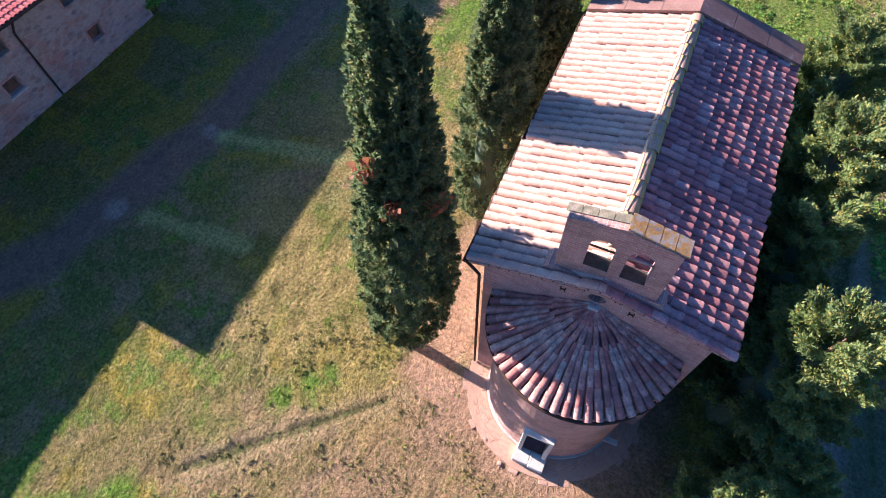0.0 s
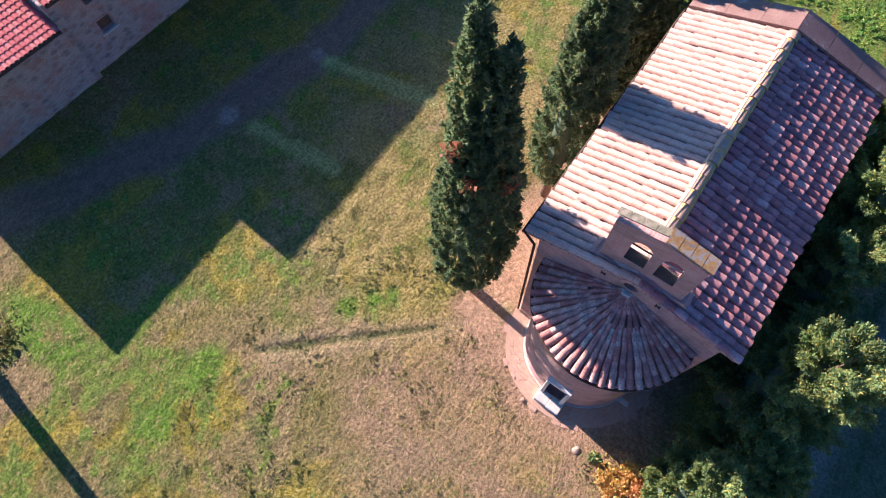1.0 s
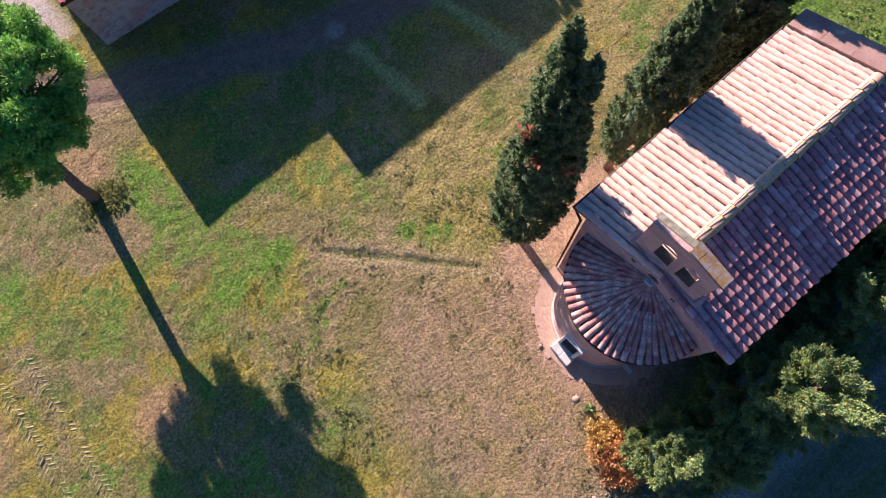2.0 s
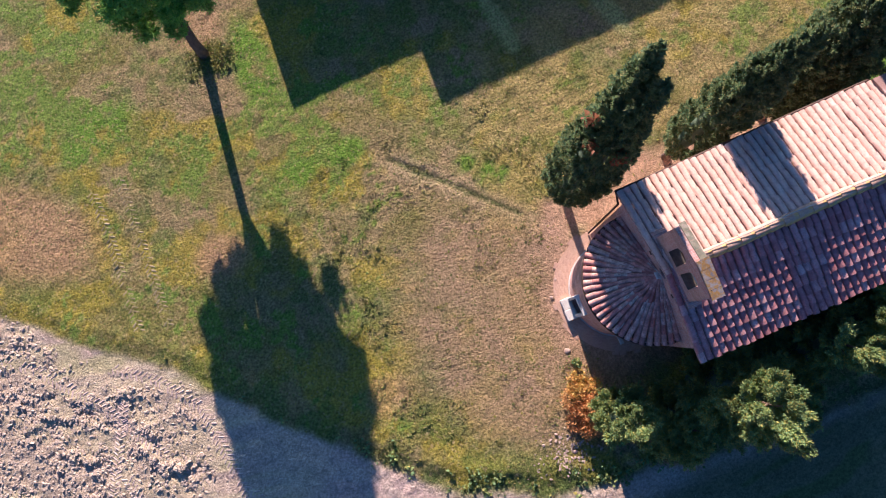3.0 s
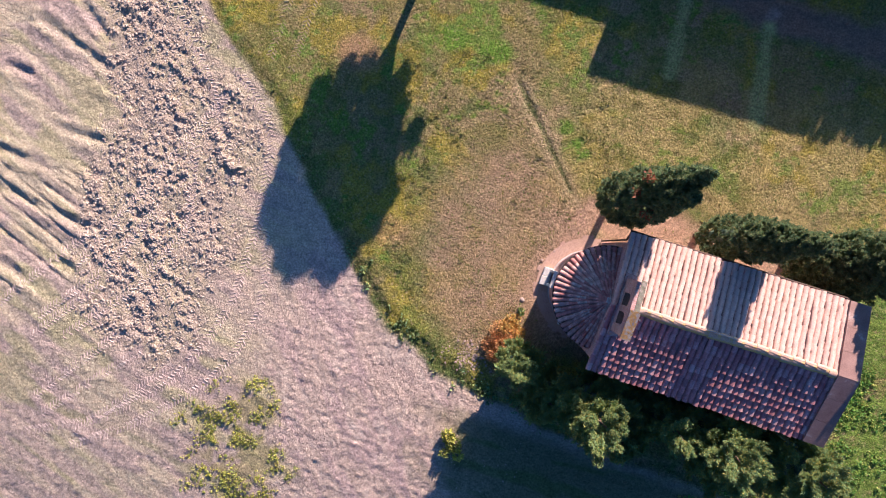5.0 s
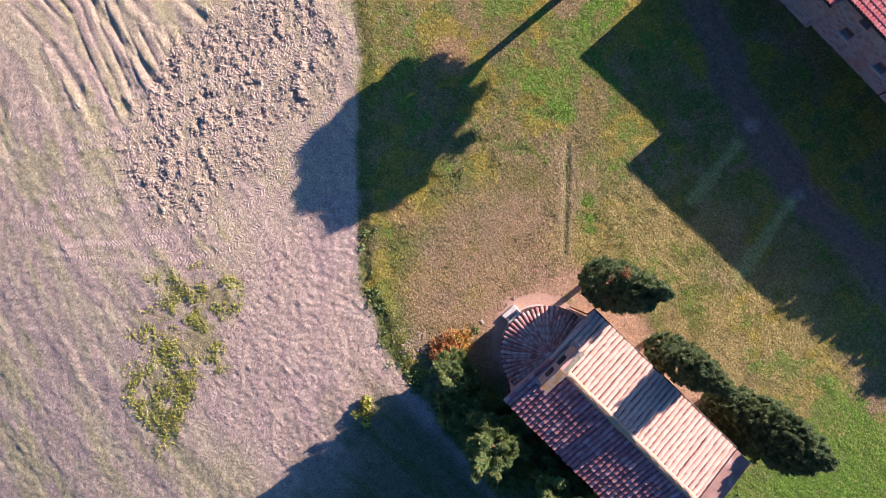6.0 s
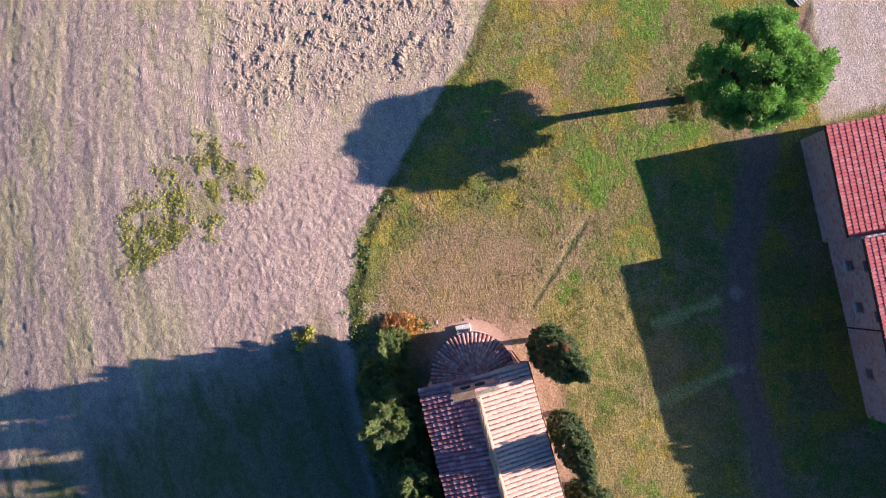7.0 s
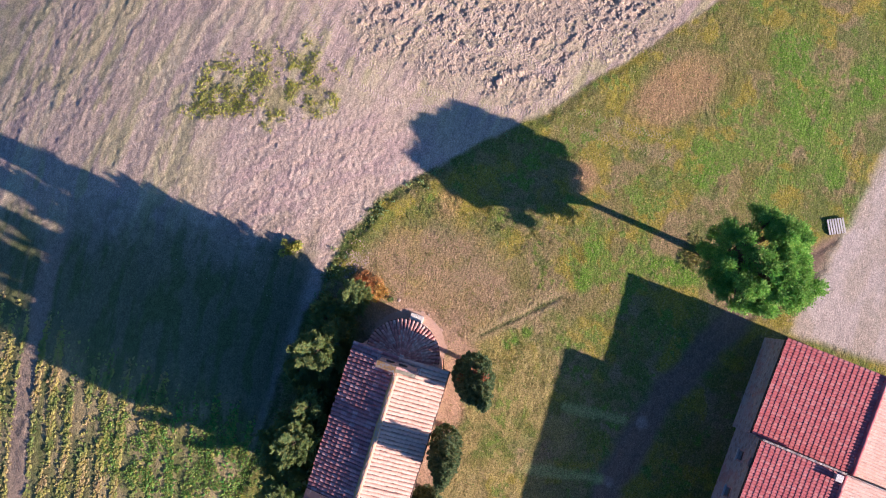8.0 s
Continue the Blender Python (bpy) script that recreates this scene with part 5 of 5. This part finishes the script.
# ---- small growth, joined: weeds, crop rows, tufts, clods, leaf litter ----
def scatter(n, x0, x1, y0, y1, seed, weight):
    """Places in a rectangle, kept by the weight of the ground there."""
    r = np.random.RandomState(seed)
    x, y = r.uniform(x0, x1, n), r.uniform(y0, y1, n)
    keep = r.rand(n) < weight(x, y)
    return x[keep], y[keep]


def growth(name, x, y, height, size, material, label, seed, blades=5, category="plants"):
    r = np.random.RandomState(seed)
    zz = zones(x, y)
    h = relief(x, y, zz)
    k = np.repeat(np.arange(len(x)), blades)
    n = len(k)
    up = r.rand(n) * height
    P = np.stack([x[k] + r.normal(0, size * 0.8, n), y[k] + r.normal(0, size * 0.8, n), h[k] + 0.25 * size + up], 1)
    Dn = np.stack([r.normal(0, 0.8, n), r.normal(0, 0.8, n), np.full(n, 0.35)], 1)
    ob = leaf_cloud(name, P, Dn, size, material, None, seed, label)
    return tagged(ob, label, category, kind="stuff")


x, y = scatter(30000, -20, -8, -22, -8, 201, lambda x, y: 0.6 * zones(x, y)["weeds"] * step(0.36, 0.62, fbm(x, y, 0.8, 203, 3)))
WEED_X, WEED_Y = x[::2], y[::2]
growth("weeds", x[1::2], y[1::2], 0.05, 0.06, M_weed, "clumps of yellow-green weeds on pale soil", 204, 7)
# plants stand only outside the chapel's shadow
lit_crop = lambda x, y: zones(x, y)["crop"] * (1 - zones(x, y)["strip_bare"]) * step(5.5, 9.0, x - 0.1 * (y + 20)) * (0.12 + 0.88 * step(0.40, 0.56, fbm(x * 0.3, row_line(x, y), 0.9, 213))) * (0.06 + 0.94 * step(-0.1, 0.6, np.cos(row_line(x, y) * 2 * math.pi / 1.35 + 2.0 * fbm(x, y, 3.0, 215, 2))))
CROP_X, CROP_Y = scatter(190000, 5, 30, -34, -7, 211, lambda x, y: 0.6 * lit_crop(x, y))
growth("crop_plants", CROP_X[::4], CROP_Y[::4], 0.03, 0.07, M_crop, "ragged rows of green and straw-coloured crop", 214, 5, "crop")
x, y = scatter(60000, 8, 30, -20, 3, 217, lambda x, y: np.maximum(0.8 * zones(x, y)["lush"] * step(12, 13.5, x) * (1 - step(0.5, 3.0, y)), 0.9 * np.maximum(blob(x, y, 12.5, -9.5, 4.5, 3.0, 20), blob(x, y, 11.5, -15, 3.5, 4.0))) * step(0.42, 0.56, fbm(x, y, 0.9, 219)))
x, y = x[::2], y[::2]
growth("green_growth", x, y, 0.05, 0.07, M_green, "bright green and yellow rough growth beyond the chapel", 218, 6)
x, y = scatter(150000, -30, 15, -8, 22, 221, lambda x, y: (1 - zones(x, y)["field"]) * (0.22 + 0.25 * step(0.45, 0.66, fbm(x, y, 1.3, 223, 3))) * (1 - 0.85 * zones(x, y)["bare"]) * (1 - zones(x, y)["lane"]) * (1 - zones(x, y)["lot"]) * (np.hypot(x, y) > 2.9) * ~((abs(y) < 2.9) & (x > -0.5) & (x < 9.9)) * (y < 21.5))
TUFT_X, TUFT_Y = x, y
x, y = scatter(30000, -13, 0, -6, 10, 235, lambda x, y: 0.22 * step(0.56, 0.66, fbm(x, y, 1.1, 237, 3, 0.7)) * (1 - zones(x, y)["field"]) * (1 - zones(x, y)["bare"]) * (np.hypot(x, y) > 3.0))
growth("grass_clumps", x, y, 0.03, 0.045, M_tuft, "small dark green clumps in worn grass", 238, 5, "grass")
r_ = np.random.RandomState(66)
growth("scrub", r_.normal(-12.35, 0.55, 420), r_.normal(17.2, 0.42, 420), 0.10, 0.06, M_tuft, "low dry scrub round the foot of the pine", 67, 6)
x, y = scatter(16000, -24, 0, -9, 8, 231, lambda x, y: (0.05 + 0.35 * step(-14.5, -10, x)) * zones(x, y)["verge"] * step(0.34, 0.56, fbm(x, y, 0.9, 233, 3)))
growth("ditch_growth", x, y, 0.08, 0.11, M_conifer, "dark green growth along the ditch", 234, 5, "plants")


def clod_field(name, x, y, lo, hi, material, label, seed, category, flat=1.0):
    """Small uneven lumps, joined."""
    r = np.random.RandomState(seed)
    n = len(x)
    h = relief(x, y, zones(x, y))
    base = np.array([(1, 0, 0), (-0.5, 0.87, 0), (-0.5, -0.87, 0), (0.5, 0.6, 0.75), (-0.8, 0, 0.75), (0.5, -0.6, 0.7)], float)
    tri = np.array([(3, 4, 5), (0, 1, 3), (1, 4, 3), (1, 2, 4), (2, 5, 4), (2, 0, 5), (0, 3, 5)])
    s = r.uniform(lo, hi, n)
    a = r.rand(n) * 6.28
    c, sn = np.cos(a), np.sin(a)
    b = base[None] * r.uniform(0.6, 1.3, (n, 6, 1)) * np.stack([s, s * r.uniform(0.5, 1, n), s * flat * r.uniform(0.6, 1.1, n)], 1)[:, None]
    v = np.stack([b[..., 0] * c[:, None] - b[..., 1] * sn[:, None] + x[:, None], b[..., 0] * sn[:, None] + b[..., 1] * c[:, None] + y[:, None], b[..., 2] + h[:, None] - 0.02], -1)
    f = (tri[None] + (np.arange(n) * 6)[:, None, None]).reshape(-1, 3)
    ob = link_mesh(name, v.reshape(-1, 3).tolist(), f.tolist(), material, None, label)
    return tagged(ob, label, category, kind="stuff")


M_clod = rough_mat("dry_clods", [(0.3, (0.40, 0.325, 0.255)), (0.6, (0.48, 0.395, 0.305)), (0.8, (0.43, 0.365, 0.260))], 1.5, 20.0)
x, y = scatter(62000, -32, -18, -12, 12, 241, lambda x, y: zones(x, y)["clods"] * (0.20 + 0.75 * step(0.42, 0.60, fbm(0.78 * x - 0.62 * y, 2.0 * (0.62 * x + 0.78 * y), 1.6, 243, 3))))
clod_field("clods", x, y, 0.03, 0.12, M_clod, "dry turned clods of pale earth", 244, "soil", 0.8)
x, y = scatter(34000, -19, 0, -20, 3, 245, lambda x, y: 0.3 * zones(x, y)["track"] * (0.2 + 0.8 * step(0.42, 0.6, fbm(x, y, 1.2, 247, 3))))
clod_field("soil_crumbs", x, y, 0.02, 0.075, M_clod, "small crumbs of dry soil", 248, "soil", 0.45)
M_rubble = rough_mat("pale_rubble", [(0.3, (0.33, 0.235, 0.19)), (0.7, (0.50, 0.405, 0.34))], 5.0, 30.0)
r_ = np.random.RandomState(251)
clod_field("rubble", r_.normal(-4.7, 0.55, 190), r_.normal(-5.3, 0.40, 190), 0.025, 0.09, M_rubble, "heap of broken stone and tile by the ditch", 252, "stones")

ripe = CROP_Y + 5.0 * (fbm(CROP_X, CROP_Y, 2.5, 229, 3) - 0.5) < -14.5
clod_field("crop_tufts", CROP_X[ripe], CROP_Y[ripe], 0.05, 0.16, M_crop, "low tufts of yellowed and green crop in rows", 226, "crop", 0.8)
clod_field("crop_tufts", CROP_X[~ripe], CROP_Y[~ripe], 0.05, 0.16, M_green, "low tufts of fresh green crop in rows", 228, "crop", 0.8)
clod_field("weed_tufts", WEED_X, WEED_Y, 0.035, 0.125, M_weed, "low yellow-green weed tufts on pale soil", 227, "plants", 0.7)
clod_field("grass_tussocks", TUFT_X, TUFT_Y, 0.025, 0.07, M_tuft, "low tussocks of dry and green grass", 224, "grass", 0.6)

# tyre prints: slanting lugs pressed up along the wheels' lines
def tyre_prints(name, lines, material, label, seed, high=0.020):
    r = random.Random(seed)
    V, F = [], []
    for line in lines:
        for (x0, y0), (x1, y1) in zip(line, line[1:]):
            n = max(1, int(math.hypot(x1 - x0, y1 - y0) / 0.21))
            d = Vector((x1 - x0, y1 - y0, 0)).normalized()
            s = Vector((-d.y, d.x, 0))
            for k in range(n):
                for side in (-1, 1):
                    if r.random() < 0.12:
                        continue
                    c = Vector((x0 + (x1 - x0) * (k + 0.5 * (side > 0)) / n, y0 + (y1 - y0) * (k + 0.5 * (side > 0)) / n, 0))
                    a, b = c + s * side * 0.02, c + s * side * 0.24 + d * 0.13
                    w = d * 0.065
                    for p in (a - w, a + w, b + w, b - w, a, b):
                        V.append(p)
                    q = len(V)
                    F += [(q - 6, q - 2, q - 1, q - 3), (q - 2, q - 5, q - 4, q - 1), (q - 6, q - 5, q - 2), (q - 3, q - 1, q - 4)]
    xs, ys = np.array([p.x for p in V]), np.array([p.y for p in V])
    h = relief(xs, ys, zones(xs, ys))
    for k, p in enumerate(V):
        p.z = h[k] + (high * r.uniform(0.7, 1.3) if k % 6 > 3 else -0.015)
    ob = link_mesh(name, V, F, material, None, label)
    return tagged(ob, label, "tracks", kind="stuff")


M_print = rough_mat("pressed_soil", [(0.3, (0.45, 0.355, 0.31)), (0.7, (0.52, 0.415, 0.36))], 1.5, 20.0)
tyre_prints("tyre_prints", SOIL_TRACKS, M_print, "ribbed tractor tyre prints in dry soil", 261)
M_print_grass = rough_mat("pressed_turf", [(0.3, (0.30, 0.25, 0.12)), (0.7, (0.40, 0.33, 0.19))], 1.5, 20.0)
tyre_prints("tyre_prints", [[(-19.7, 13.5), (-19.6, 11.1), (-19.7, 6.6)], [(-18.3, 13.6), (-18.3, 11.2), (-18.4, 6.3)]], M_print_grass, "faint ribbed tyre prints across dry grass", 262, 0.014)

# loose stones beside the chapel
for x, y, s, a in ((-2.62, 0.72, 0.09, 20), (-2.95, -1.55, 0.16, 60), (-2.15, 1.35, 0.06, 10)):
    bm = bmesh.new()
    bmesh.ops.create_icosphere(bm, subdivisions=2, radius=s)
    for v in bm.verts:
        v.co *= 0.8 + 0.45 * noise.noise(v.co * 6 + Vector((x, y, 0)))
        v.co.z = max(v.co.z * 0.22, -0.02)
    st = part("stone", bm, M_rubble, None, smooth=True)
    st.matrix_world = pose(x, y, 0.02, 0, 0, a)
    tagged(st, "pale loose stone lying by the apse", "stone", "loose stones")

# pallet of pale boards at the edge of the gravel
pallet = thing("pallet", "pale weathered wooden pallet on the gravel's edge", "pallet", (-17.2, 26.2, 0.0))
pallet.rotation_euler = (0, 0, radians(25))
for k in range(7):
    bm = bmesh.new()
    box(bm, -0.55, 0.55, -0.58 + k * 0.18, -0.47 + k * 0.18, 0.11, 0.135)
    part("board", bm, M_plinth, pallet)
for k in (-0.48, 0, 0.48):
    bm = bmesh.new()
    box(bm, k - 0.05, k + 0.05, -0.58, 0.61, -0.06, 0.108)
    part("bearer", bm, M_wood, pallet)

# ---- pieces: paving bricks round the apse, roof tiles ----
M_paver = tile_mat("paving_brick", [(0.53, 0.365, 0.27), (0.55, 0.38, 0.285), (0.52, 0.355, 0.265), (0.56, 0.395, 0.30)], (0.54, 0.40, 0.30), 0.08)
paving = thing("paving", "ring of worn reddish paving bricks round the apse", "paving", kind="structure")
bm = bmesh.new()
ring_wall(bm, APR + 0.06, APR + 0.66, -0.08, 0.010, [math.pi * (0.42 + 1.1 * k / 40) for k in range(41)])
part("bed", bm, rough_mat("sandy_joint", [(0.3, (0.47, 0.32, 0.23)), (0.7, (0.54, 0.37, 0.27))], 4.0, 40.0), paving)
bm = bmesh.new()
box(bm, -0.137, 0.137, -0.068, 0.068, -0.02, 0.02)
bmesh.ops.bevel(bm, geom=[e for e in bm.edges if min(v.co.z for v in e.verts) > 0], offset=0.008, segments=1, affect="EDGES")
me_brick = bpy.data.meshes.new("brick")
bm.to_mesh(me_brick)
bm.free()
me_brick.materials.append(M_paver)
for ringk, rad in enumerate((2.13, 2.28, 2.43, 2.58, 2.71)):
    n = int(math.pi * 1.05 * rad / 0.29)
    for k in range(n):
        a = math.pi * (0.44 + 1.05 * (k + 0.5 * (ringk % 2)) / n)
        x, y = APX + rad * math.cos(a), rad * math.sin(a)
        if abs(y) < 0.62 and x < -1.5 and rad < 2.65:
            continue
        if rng.random() < (0, 0, 0.08, 0.25, 0.6)[ringk]:
            continue
        ob = new("brick", me_brick)
        ob.parent = paving
        ob.matrix_local = pose(x, y, rng.uniform(-0.010, 0.0) - 0.002 * ringk, rng.uniform(-1, 1), rng.uniform(-1, 1), math.degrees(a) + 90 + rng.uniform(-2, 2))
for k, (roof, m) in enumerate(loose_tiles):
    ob = new("roof_tile", COVER[k % 3])
    ob.parent = roof
    ob.matrix_local = m
